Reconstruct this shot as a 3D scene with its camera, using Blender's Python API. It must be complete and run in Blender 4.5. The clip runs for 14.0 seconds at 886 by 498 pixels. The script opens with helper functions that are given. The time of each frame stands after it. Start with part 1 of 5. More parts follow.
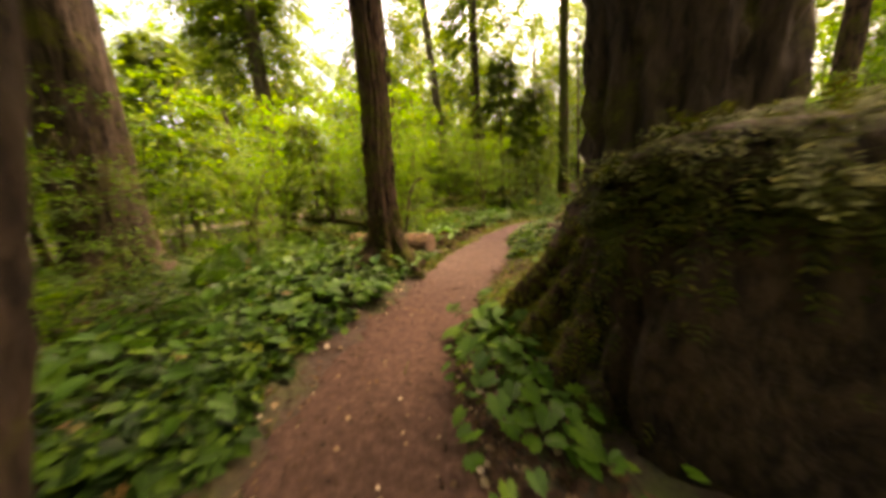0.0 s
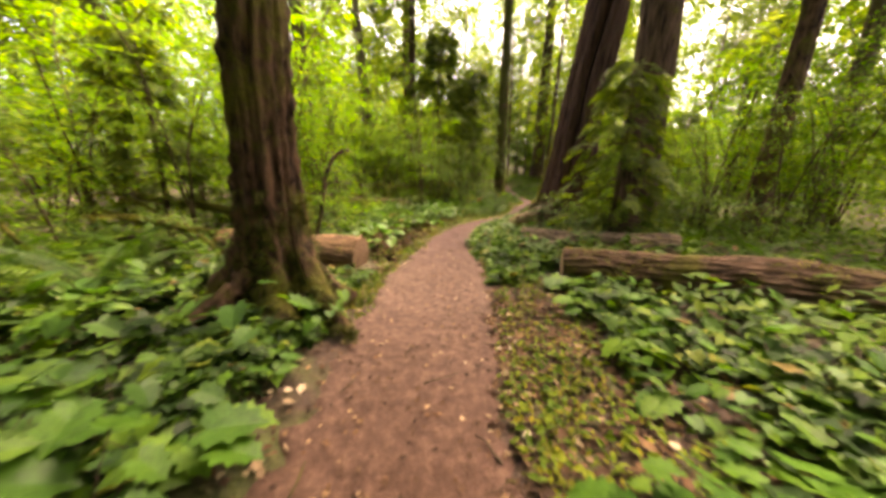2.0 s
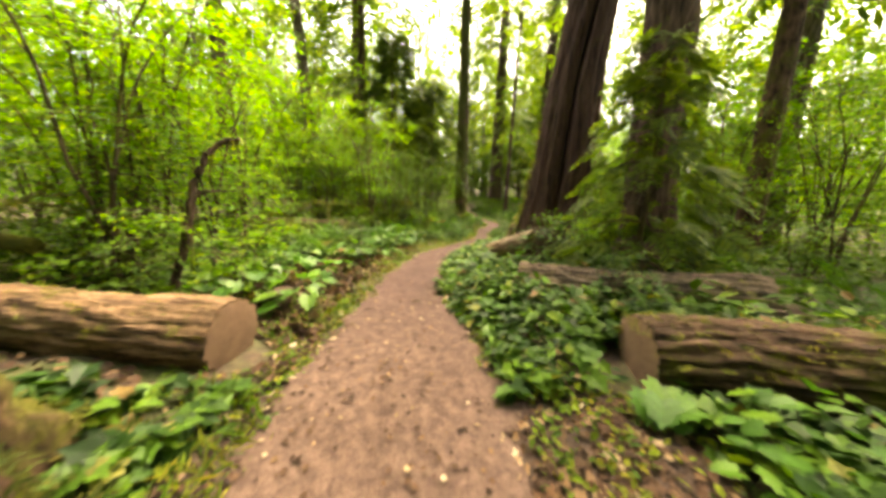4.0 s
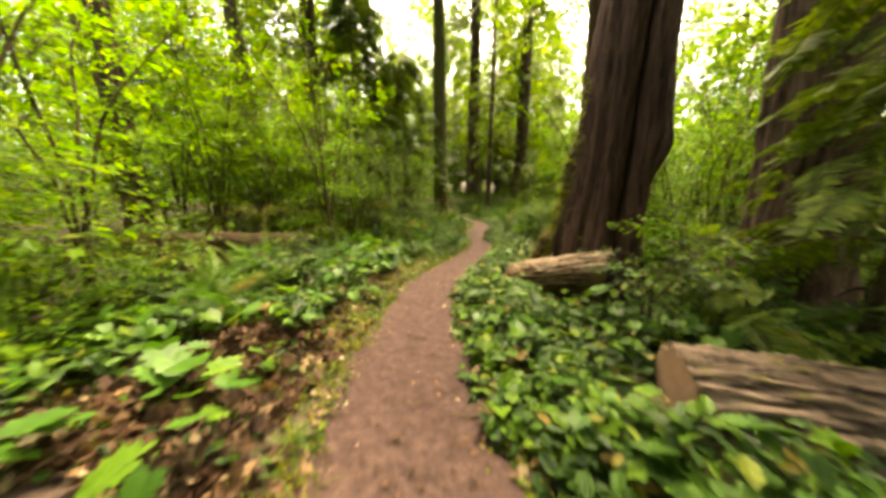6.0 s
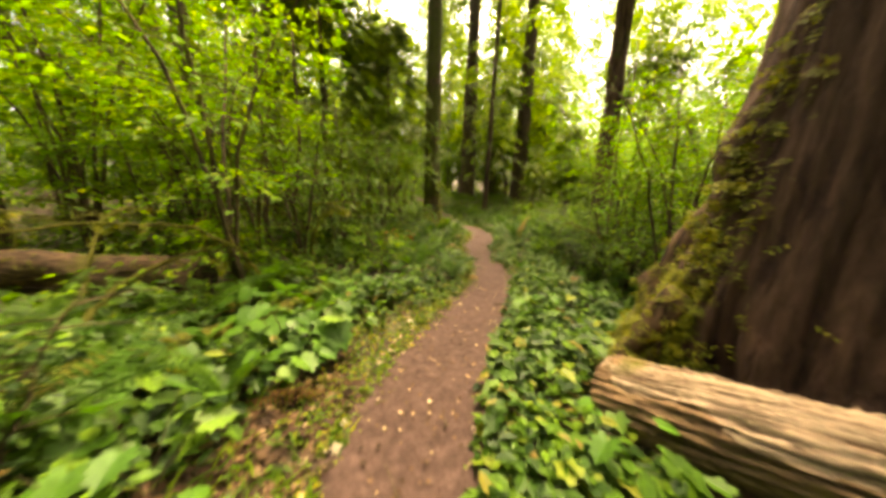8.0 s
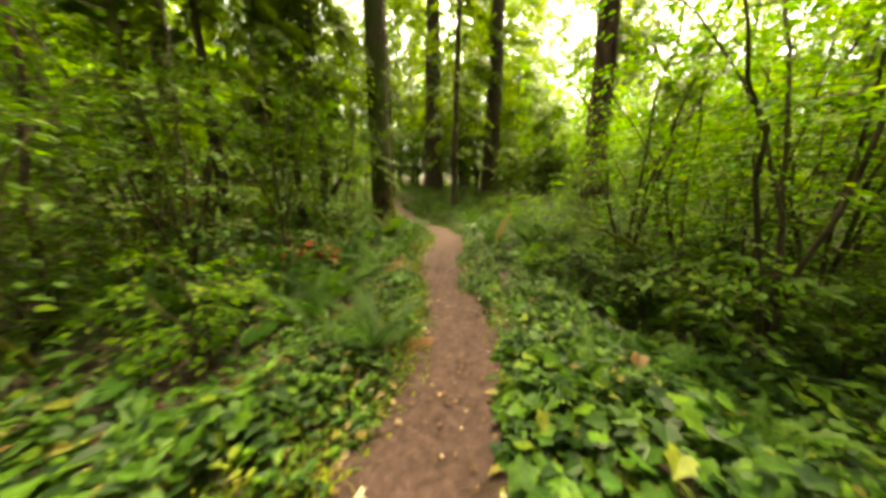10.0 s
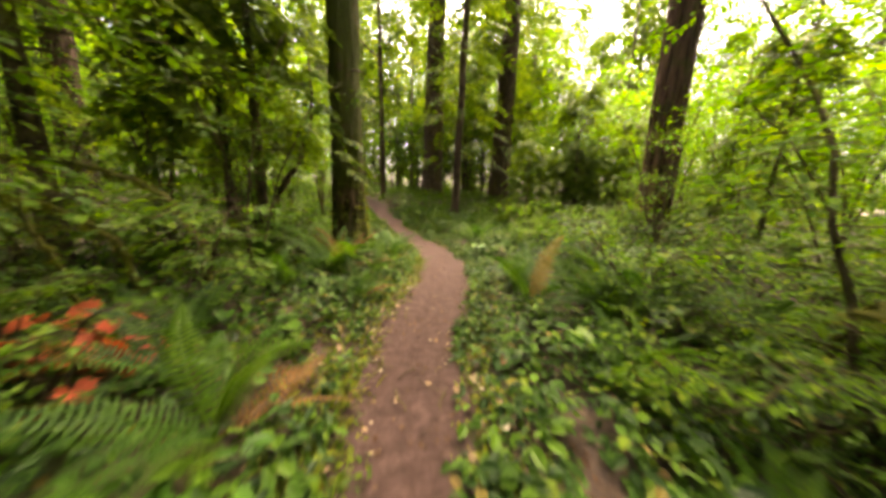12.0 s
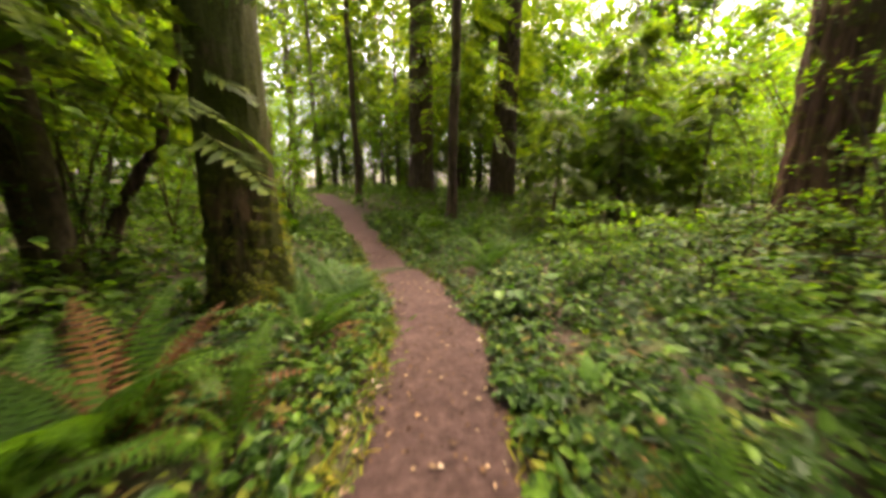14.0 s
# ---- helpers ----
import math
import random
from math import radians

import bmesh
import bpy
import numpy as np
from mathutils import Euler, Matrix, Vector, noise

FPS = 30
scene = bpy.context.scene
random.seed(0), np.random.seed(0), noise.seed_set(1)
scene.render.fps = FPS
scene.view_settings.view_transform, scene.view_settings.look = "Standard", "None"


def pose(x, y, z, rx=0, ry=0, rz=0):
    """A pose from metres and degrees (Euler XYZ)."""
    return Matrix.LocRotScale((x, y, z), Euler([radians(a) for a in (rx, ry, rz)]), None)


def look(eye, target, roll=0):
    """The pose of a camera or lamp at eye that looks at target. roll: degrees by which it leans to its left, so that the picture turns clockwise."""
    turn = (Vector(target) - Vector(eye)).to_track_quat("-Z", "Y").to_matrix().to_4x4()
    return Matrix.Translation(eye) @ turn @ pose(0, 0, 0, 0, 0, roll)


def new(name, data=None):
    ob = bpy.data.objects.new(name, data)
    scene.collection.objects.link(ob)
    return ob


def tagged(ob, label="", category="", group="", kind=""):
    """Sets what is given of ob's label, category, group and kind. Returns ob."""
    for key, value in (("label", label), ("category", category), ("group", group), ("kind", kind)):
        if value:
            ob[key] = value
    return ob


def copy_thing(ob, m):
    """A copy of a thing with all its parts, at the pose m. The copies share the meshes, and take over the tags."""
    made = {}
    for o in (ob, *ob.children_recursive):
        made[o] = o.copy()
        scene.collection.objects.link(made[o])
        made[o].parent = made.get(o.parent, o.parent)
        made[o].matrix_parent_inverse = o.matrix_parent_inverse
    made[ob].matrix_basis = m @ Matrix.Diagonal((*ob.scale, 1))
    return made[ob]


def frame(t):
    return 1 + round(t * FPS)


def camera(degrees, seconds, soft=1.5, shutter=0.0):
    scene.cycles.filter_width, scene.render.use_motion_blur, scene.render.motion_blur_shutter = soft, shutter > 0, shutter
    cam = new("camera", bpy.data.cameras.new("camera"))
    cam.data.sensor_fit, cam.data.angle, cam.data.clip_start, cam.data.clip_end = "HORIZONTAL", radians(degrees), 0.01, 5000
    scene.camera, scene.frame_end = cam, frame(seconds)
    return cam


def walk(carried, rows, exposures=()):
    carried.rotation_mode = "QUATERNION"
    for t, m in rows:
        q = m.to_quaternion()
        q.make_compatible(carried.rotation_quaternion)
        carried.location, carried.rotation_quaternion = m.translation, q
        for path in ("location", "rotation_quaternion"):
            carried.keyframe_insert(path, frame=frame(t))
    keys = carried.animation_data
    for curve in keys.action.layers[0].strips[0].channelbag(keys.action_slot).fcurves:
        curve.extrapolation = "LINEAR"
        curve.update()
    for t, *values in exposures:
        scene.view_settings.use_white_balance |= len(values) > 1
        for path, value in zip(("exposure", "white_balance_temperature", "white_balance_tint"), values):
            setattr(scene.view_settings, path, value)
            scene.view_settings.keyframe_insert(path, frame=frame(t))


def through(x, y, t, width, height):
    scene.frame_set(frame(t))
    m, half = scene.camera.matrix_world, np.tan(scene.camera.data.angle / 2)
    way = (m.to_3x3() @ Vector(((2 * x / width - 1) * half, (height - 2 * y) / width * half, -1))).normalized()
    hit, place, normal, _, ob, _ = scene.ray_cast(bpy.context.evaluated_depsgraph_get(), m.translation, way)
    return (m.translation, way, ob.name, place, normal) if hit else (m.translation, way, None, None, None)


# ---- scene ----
cam = camera(114.0, 14.0, soft=3.6, shutter=0.5)
PATH = [
    (0.0, 0.000, 0.000, 1.648, 16.34, -11.37, -4.66),
    (0.5, -0.437, 0.670, 1.562, 9.26, -10.70, -3.91),
    (1.0, -0.725, 1.297, 1.535, 5.23, -10.92, -1.78),
    (1.5, -0.955, 1.954, 1.453, 2.49, -11.94, -0.34),
    (2.0, -1.083, 2.579, 1.500, 0.01, -13.52, 0.54),
    (2.5, -1.194, 3.181, 1.458, -3.17, -14.81, 0.98),
    (3.0, -1.200, 3.792, 1.441, -5.62, -14.35, 0.92),
    (3.5, -1.138, 4.381, 1.381, -6.58, -11.06, 1.23),
    (3.7, -1.122, 4.552, 1.369, -7.41, -9.22, 1.27),
    (5.8, -1.267, 7.268, 1.455, -15.03, -10.74, -0.90),
    (6.0, -1.198, 7.572, 1.472, -14.78, -10.06, -0.55),
    (6.5, -1.041, 8.352, 1.499, -14.30, -9.19, -0.73),
    (7.0, -0.909, 9.107, 1.480, -16.16, -8.55, 0.83),
    (7.5, -0.749, 9.768, 1.573, -17.25, -10.28, 0.85),
    (8.0, -0.580, 10.404, 1.550, -17.31, -10.24, 1.32),
    (8.5, -0.392, 11.190, 1.447, -18.06, -9.95, -0.17),
    (8.7, -0.268, 11.473, 1.475, -18.78, -9.70, 0.43),
    (10.8, 1.454, 13.917, 1.460, -24.45, -13.78, -0.46),
    (11.0, 1.585, 14.215, 1.446, -24.80, -14.30, -0.09),
    (11.5, 1.913, 15.065, 1.420, -24.34, -13.17, 1.05),
    (12.0, 2.226, 15.864, 1.459, -22.24, -10.31, 1.51),
    (12.5, 2.487, 16.663, 1.563, -23.07, -8.17, 1.31),
    (13.0, 2.826, 17.431, 1.542, -24.24, -8.47, -0.54),
    (13.5, 3.165, 18.172, 1.519, -24.32, -10.53, -0.56),
    (14.0, 3.495, 18.924, 1.473, -23.31, -10.43, -0.27),
]
walk(cam, [(t, pose(x, y, z, 90 + pitch, 0, yaw) @ pose(0, 0, 0, 0, 0, roll)) for t, x, y, z, yaw, pitch, roll in PATH],
     exposures=[(0.0, 3.2, 10500, 26), (1.5, 3.35, 9400, 30), (3.0, 3.95, 9000, 6), (6.0, 3.72, 9700, 8), (7.5, 3.90, 10500, -5), (8.5, 3.52, 12000, 20),
                (11.0, 3.82, 9200, -18), (12.0, 3.82, 9000, 14), (13.0, 3.70, 8700, 34), (14.0, 3.48, 8000, 17)])

# ---- world and light ----
SUN_ELEV, SUN_AZ = 66.0, 40.0          # azimuth: degrees to the right of +y
world = bpy.data.worlds.new("world")
scene.world = world
world.use_nodes = True
wn = world.node_tree.nodes
sky = wn.new("ShaderNodeTexSky")
sky.sky_type = 'NISHITA'
sky.sun_disc = False
sky.sun_elevation = radians(SUN_ELEV)
sky.sun_rotation = radians(SUN_AZ)
sky.air_density, sky.dust_density, sky.ozone_density = 0.7, 8.0, 0.3
wn["Background"].inputs["Strength"].default_value = 0.15
world.node_tree.links.new(sky.outputs["Color"], wn["Background"].inputs["Color"])
sun = new("sun", bpy.data.lights.new("sun", 'SUN'))
sun.data.energy = 1.5
sun.data.angle = radians(28)
sun.data.color = (1.0, 0.95, 0.86)
_sd = Vector((math.sin(radians(SUN_AZ)) * math.cos(radians(SUN_ELEV)), math.cos(radians(SUN_AZ)) * math.cos(radians(SUN_ELEV)),
              math.sin(radians(SUN_ELEV))))
sun.matrix_world = look(_sd * 60, (0, 0, 0))


# ---- materials ----
def mat_new(name):
    m = bpy.data.materials.new(name)
    m.use_nodes = True
    nt = m.node_tree
    return m, nt, nt.nodes["Principled BSDF"]


def link(nt, a, b):
    nt.links.new(a, b)


def ramp(nt, src, stops, interp='LINEAR'):
    r = nt.nodes.new("ShaderNodeValToRGB")
    r.color_ramp.interpolation = interp
    e = r.color_ramp.elements
    while len(e) < len(stops):
        e.new(0.5)
    for k, (p, c) in enumerate(stops):
        e[k].position = p
        e[k].color = (*c, 1)
    link(nt, src, r.inputs["Fac"])
    return r.outputs["Color"]


def noise_tex(nt, scale, detail=4, rough=0.6, stretch=None, kind="Object"):
    tc = nt.nodes.new("ShaderNodeTexCoord")
    n = nt.nodes.new("ShaderNodeTexNoise")
    n.inputs["Scale"].default_value = scale
    n.inputs["Detail"].default_value = detail
    n.inputs["Roughness"].default_value = rough
    src = tc.outputs[kind]
    if stretch:
        mp = nt.nodes.new("ShaderNodeMapping")
        mp.inputs["Scale"].default_value = stretch
        link(nt, src, mp.inputs["Vector"])
        src = mp.outputs["Vector"]
    link(nt, src, n.inputs["Vector"])
    return n.outputs["Fac"]


def mix(nt, fac, a, b, mode='MIX'):
    m = nt.nodes.new("ShaderNodeMix")
    m.data_type = 'RGBA'
    m.blend_type = mode
    for sock, v in ((m.inputs[0], fac), (m.inputs[6], a), (m.inputs[7], b)):
        if isinstance(v, (int, float)):
            sock.default_value = v
        elif isinstance(v, tuple):
            sock.default_value = (*v, 1)
        else:
            link(nt, v, sock)
    return m.outputs[2]


def bump(nt, bsdf, height, strength, dist=0.02):
    b = nt.nodes.new("ShaderNodeBump")
    b.inputs["Strength"].default_value = strength
    b.inputs["Distance"].default_value = dist
    link(nt, height, b.inputs["Height"])
    link(nt, b.outputs["Normal"], bsdf.inputs["Normal"])


def leaf_material(name, stops, through=0.4, gloss=0.42, per="island", grain=30, shine=0.15):
    """Thin leaf: coloured piece by piece, a little light comes through it."""
    m, nt, b = mat_new(name)
    if per == "island":
        src = nt.nodes.new("ShaderNodeNewGeometry").outputs["Random Per Island"]
    else:
        src = nt.nodes.new("ShaderNodeObjectInfo").outputs["Random"]
    col = ramp(nt, src, stops)
    n = noise_tex(nt, grain, 3)
    col = mix(nt, 0.7, col, ramp(nt, n, [(0.3, (0.40, 0.42, 0.40)), (0.7, (1.0, 1.0, 1.0))]), 'MULTIPLY')
    big = noise_tex(nt, 0.7, 2)
    col = mix(nt, 0.5, col, ramp(nt, big, [(0.35, (0.6, 0.66, 0.6)), (0.65, (1.0, 1.0, 1.0))]), 'MULTIPLY')
    spot = noise_tex(nt, 3.2, 4)
    col = mix(nt, 0.6, col, ramp(nt, spot, [(0.34, (0.45, 0.5, 0.5)), (0.52, (1.0, 1.0, 1.0)), (0.70, (1.15, 1.0, 0.75))]), 'MULTIPLY')
    link(nt, col, b.inputs["Base Color"])
    b.inputs["Roughness"].default_value = gloss
    b.inputs["Specular IOR Level"].default_value = shine
    tr = nt.nodes.new("ShaderNodeBsdfTranslucent")
    link(nt, mix(nt, 1.0, col, (1.25, 1.3, 0.6), 'MULTIPLY'), tr.inputs["Color"])
    ms = nt.nodes.new("ShaderNodeMixShader")
    ms.inputs[0].default_value = through
    link(nt, b.outputs[0], ms.inputs[1])
    link(nt, tr.outputs[0], ms.inputs[2])
    link(nt, ms.outputs[0], nt.nodes["Material Output"].inputs["Surface"])
    bump(nt, b, n, 0.25, 0.004)
    return m


def bark_material(name, dark, light, moss=0.0, stretch=(9, 9, 1.3), mosscol=(0.095, 0.095, 0.014)):
    m, nt, b = mat_new(name)
    n1 = noise_tex(nt, 1.6, 6, 0.65, stretch)
    n2 = noise_tex(nt, 7, 5, 0.7, (3, 3, 0.8))
    col = ramp(nt, n1, [(0.38, dark), (0.50, tuple((a + c) / 2 for a, c in zip(dark, light))), (0.64, light)])
    col = mix(nt, 0.6, col, ramp(nt, n2, [(0.3, (0.35, 0.42, 0.4)), (0.7, (1.0, 1.0, 1.0))]), 'MULTIPLY')
    if moss > 0:
        n3 = noise_tex(nt, 1.1, 6, 0.7)
        n4 = noise_tex(nt, 40, 3)
        mc = ramp(nt, n4, [(0.3, tuple(c * 0.4 for c in mosscol)), (0.7, mosscol)])
        fac = ramp(nt, n3, [(max(0.02, 0.66 - 0.42 * moss), (0, 0, 0)), (min(0.98, 0.76 - 0.40 * moss), (1, 1, 1))])
        col = mix(nt, fac, col, mc)
    link(nt, col, b.inputs["Base Color"])
    b.inputs["Roughness"].default_value = 0.9
    b.inputs["Specular IOR Level"].default_value = 0.15
    bump(nt, b, n1, 0.9, 0.06)
    return m


M = {}
M["maple"] = leaf_material("maple_leaf", [(0.0, (0.07, 0.16, 0.008)), (0.45, (0.105, 0.23, 0.010)), (0.8, (0.16, 0.30, 0.012)), (1.0, (0.25, 0.32, 0.02))], 0.58, 0.55)
# maple green taken darker: the shade sits in the leaf colour
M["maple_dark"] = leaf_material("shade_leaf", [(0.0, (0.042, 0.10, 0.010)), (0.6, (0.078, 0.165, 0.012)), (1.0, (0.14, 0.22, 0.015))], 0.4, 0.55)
M["broad"] = leaf_material("broad_leaf", [(0.0, (0.040, 0.118, 0.014)), (0.6, (0.066, 0.172, 0.018)), (1.0, (0.115, 0.225, 0.020))], 0.35, 0.46, "object", 22, 0.2)
M["cover"] = leaf_material("cover_leaf", [(0.0, (0.012, 0.035, 0.008)), (0.35, (0.028, 0.075, 0.010)), (0.65, (0.055, 0.13, 0.012)), (0.90, (0.10, 0.20, 0.016)), (0.96, (0.17, 0.21, 0.025)), (1.0, (0.18, 0.10, 0.04))], 0.3, 0.50, shine=0.15)
M["herb"] = leaf_material("herb_leaf", [(0.0, (0.05, 0.10, 0.012)), (0.5, (0.10, 0.18, 0.014)), (1.0, (0.20, 0.25, 0.02))], 0.4, 0.55)
M["yellow"] = leaf_material("moss_leaf", [(0.0, (0.07, 0.09, 0.010)), (0.6, (0.15, 0.17, 0.012)), (1.0, (0.25, 0.21, 0.02))], 0.3, 0.7)
# the same moss, darker: deep shade is put into its colour
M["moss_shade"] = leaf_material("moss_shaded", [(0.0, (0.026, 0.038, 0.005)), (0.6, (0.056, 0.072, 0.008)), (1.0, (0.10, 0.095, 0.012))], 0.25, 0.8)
M["fern"] = leaf_material("fern_frond", [(0.0, (0.020, 0.060, 0.008)), (0.6, (0.046, 0.120, 0.010)), (1.0, (0.10, 0.20, 0.014))], 0.4, 0.5, "object", 40)
M["deadfern"] = leaf_material("dead_frond", [(0.0, (0.12, 0.048, 0.022)), (1.0, (0.22, 0.115, 0.045))], 0.25, 0.8, "object", 40)
M["palefern"] = leaf_material("withered_frond", [(0.0, (0.22, 0.120, 0.040)), (0.5, (0.30, 0.205, 0.060)), (1.0, (0.34, 0.285, 0.085))], 0.35, 0.8, "object", 40)
M["needle"] = leaf_material("needle_spray", [(0.0, (0.05, 0.09, 0.012)), (0.5, (0.095, 0.16, 0.016)), (1.0, (0.17, 0.22, 0.02))], 0.5, 0.6)
M["far"] = leaf_material("far_foliage", [(0.0, (0.045, 0.09, 0.010)), (0.5, (0.09, 0.18, 0.012)), (1.0, (0.19, 0.29, 0.02))], 0.58, 0.7)
M["litter"] = leaf_material("dead_leaf", [(0.0, (0.030, 0.016, 0.011)), (0.4, (0.075, 0.039, 0.024)), (0.8, (0.125, 0.068, 0.038)), (0.93, (0.20, 0.12, 0.065)), (1.0, (0.34, 0.25, 0.16))], 0.1, 0.75)
M["litter_pale"] = leaf_material("bleached_leaf", [(0.0, (0.24, 0.15, 0.09)), (0.6, (0.36, 0.26, 0.17)), (1.0, (0.5, 0.42, 0.32))], 0.1, 0.75)
M["red"] = leaf_material("red_leaf", [(0.0, (0.42, 0.06, 0.03)), (1.0, (0.55, 0.14, 0.06))], 0.3, 0.6, "object")
M["bark"] = bark_material("bark_fir", (0.020, 0.012, 0.009), (0.115, 0.072, 0.050), 0.15)
M["bark_moss"] = bark_material("bark_mossy", (0.016, 0.009, 0.007), (0.125, 0.070, 0.043), 0.40, (7, 7, 2.0))
M["bark_green"] = bark_material("bark_green_moss", (0.016, 0.011, 0.008), (0.13, 0.075, 0.045), 0.66, (7, 7, 1.6), (0.060, 0.066, 0.014))
M["bark_red"] = bark_material("bark_cedar", (0.020, 0.010, 0.008), (0.078, 0.043, 0.031), 0.03, (8, 8, 0.35))
M["bark_cedar"] = bark_material("bark_cedar_red", (0.026, 0.013, 0.009), (0.13, 0.068, 0.044), 0.30, (9, 9, 0.8), (0.055, 0.060, 0.014))
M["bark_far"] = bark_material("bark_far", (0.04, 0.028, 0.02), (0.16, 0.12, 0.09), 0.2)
# fir bark darkened for trunks in shade: the shade is in the colour
M["bark_shade"] = bark_material("bark_shade", (0.016, 0.011, 0.008), (0.085, 0.056, 0.038), 0.3)
# near-black wood: deep shade painted in on the mound, rot on a log end
M["rot_shade"] = bark_material("rotten_wood_shaded", (0.010, 0.007, 0.005), (0.06, 0.038, 0.024), 0.12, (6, 6, 3))
M["moss"] = bark_material("moss_cover", (0.03, 0.03, 0.01), (0.11, 0.12, 0.02), 0.75, (12, 12, 9))
M["log"] = bark_material("log_bark", (0.045, 0.026, 0.016), (0.27, 0.165, 0.095), 0.08, (1.6, 10, 10))
M["log_peeled"] = bark_material("log_peeled", (0.085, 0.048, 0.030), (0.42, 0.31, 0.22), 0.02, (0.8, 13, 13))
# bark tone lightened for a log's top: light from above put into colour
M["log_lit_top"] = bark_material("log_top_lit_orange", (0.060, 0.032, 0.018), (0.30, 0.185, 0.105), 0.04, (0.8, 13, 13))
M["log_dark"] = bark_material("log_bark_dark", (0.020, 0.012, 0.008), (0.13, 0.078, 0.050), 0.20, (2.0, 11, 11))
M["log_grey"] = bark_material("log_bark_grey", (0.020, 0.015, 0.011), (0.25, 0.18, 0.13), 0.05, (1.6, 8, 8))
M["twig"] = bark_material("twig_bark", (0.026, 0.018, 0.011), (0.10, 0.07, 0.042), 0.4, (4, 4, 2))


def wood_end_material():
    m, nt, b = mat_new("sawn_wood")
    tc = nt.nodes.new("ShaderNodeTexCoord")
    w = nt.nodes.new("ShaderNodeTexWave")
    w.wave_type, w.rings_direction = 'RINGS', 'X'
    w.inputs["Scale"].default_value = 14
    w.inputs["Distortion"].default_value = 2.5
    w.inputs["Detail"].default_value = 3
    link(nt, tc.outputs["Object"], w.inputs["Vector"])
    col = ramp(nt, w.outputs["Fac"], [(0.0, (0.10, 0.055, 0.030)), (1.0, (0.27, 0.16, 0.09))])
    col = mix(nt, 0.6, col, ramp(nt, noise_tex(nt, 9, 5), [(0.3, (0.4, 0.36, 0.33)), (0.7, (1.0, 1.0, 1.0))]), 'MULTIPLY')
    link(nt, col, b.inputs["Base Color"])
    b.inputs["Roughness"].default_value = 0.85
    bump(nt, b, w.outputs["Fac"], 0.4, 0.01)
    return m


M["sawn"] = wood_end_material()


def ground_material():
    m, nt, b = mat_new("forest_floor")
    n1, n2, n3 = noise_tex(nt, 0.9, 6), noise_tex(nt, 14, 6, 0.7), noise_tex(nt, 60, 3)
    col = ramp(nt, n2, [(0.3, (0.018, 0.011, 0.008)), (0.5, (0.042, 0.024, 0.015)), (0.72, (0.078, 0.046, 0.027))])
    moss = ramp(nt, n3, [(0.3, (0.02, 0.03, 0.006)), (0.7, (0.075, 0.10, 0.014))])
    col = mix(nt, ramp(nt, n1, [(0.48, (0, 0, 0)), (0.64, (1, 1, 1))]), col, moss)
    link(nt, col, b.inputs["Base Color"])
    b.inputs["Roughness"].default_value = 0.95
    bump(nt, b, n2, 0.9, 0.05)
    return m


def path_material():
    m, nt, b = mat_new("trail_dirt")
    n1, n2, n3 = noise_tex(nt, 1.1, 5), noise_tex(nt, 11, 6, 0.7), noise_tex(nt, 90, 4)
    col = ramp(nt, n2, [(0.28, (0.046, 0.024, 0.017)), (0.52, (0.092, 0.051, 0.036)), (0.75, (0.150, 0.092, 0.069))])
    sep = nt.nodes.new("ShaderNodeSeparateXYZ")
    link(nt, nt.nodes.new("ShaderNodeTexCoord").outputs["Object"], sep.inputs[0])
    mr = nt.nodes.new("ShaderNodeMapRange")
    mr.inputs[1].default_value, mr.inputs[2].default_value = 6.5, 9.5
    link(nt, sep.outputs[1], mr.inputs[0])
    # dirt turns paler and greyer over y 3.5 to 6
    pale_zone = nt.nodes.new("ShaderNodeMapRange")
    pale_zone.inputs[1].default_value, pale_zone.inputs[2].default_value = 3.5, 6.0
    link(nt, sep.outputs[1], pale_zone.inputs[0])
    col = mix(nt, pale_zone.outputs[0], col, ramp(nt, n2, [(0.28, (0.062, 0.038, 0.030)), (0.52, (0.118, 0.077, 0.060)), (0.75, (0.180, 0.124, 0.100))]))
    # and darker over y 6.5 to 9.5
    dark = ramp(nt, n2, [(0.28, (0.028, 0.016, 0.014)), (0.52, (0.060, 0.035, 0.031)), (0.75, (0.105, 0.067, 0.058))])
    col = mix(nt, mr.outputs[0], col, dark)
    col = mix(nt, 0.55, col, ramp(nt, n1, [(0.3, (0.6, 0.56, 0.54)), (0.7, (1.0, 1.0, 1.0))]), 'MULTIPLY')
    col = mix(nt, 0.6, col, ramp(nt, n3, [(0.35, (0.5, 0.46, 0.44)), (0.6, (1.0, 1.0, 1.0))]), 'MULTIPLY')
    link(nt, col, b.inputs["Base Color"])
    b.inputs["Roughness"].default_value = 0.92
    b.inputs["Specular IOR Level"].default_value = 0.2
    crumbs = noise_tex(nt, 38, 5, 0.75)
    bump(nt, b, mix(nt, 0.5, n2, crumbs), 1.0, 0.035)
    return m


M["ground"], M["path"] = ground_material(), path_material()
rng = np.random.default_rng(7)


# ---- mesh helpers ----
def mesh_data(name, V, F, material, smooth=True):
    me = bpy.data.meshes.new(name)
    me.from_pydata(np.asarray(V).tolist(), [], F if isinstance(F, list) else np.asarray(F).tolist())
    if smooth:
        me.polygons.foreach_set("use_smooth", [True] * len(me.polygons))
    me.materials.append(material)
    return me


def part(name, data, parent, label="", m=None, kind=""):
    ob = new(name, data)
    ob.parent = parent
    if m is not None:
        ob.matrix_basis = m
    return tagged(ob, label, kind=kind)


def thing(name, x, y, z, label, category, group="", kind="", rz=0.0, scale=1.0):
    ob = new(name)
    ob.matrix_basis = pose(x, y, z, 0, 0, rz) @ Matrix.Scale(scale, 4)
    return tagged(ob, label, category, group, kind)


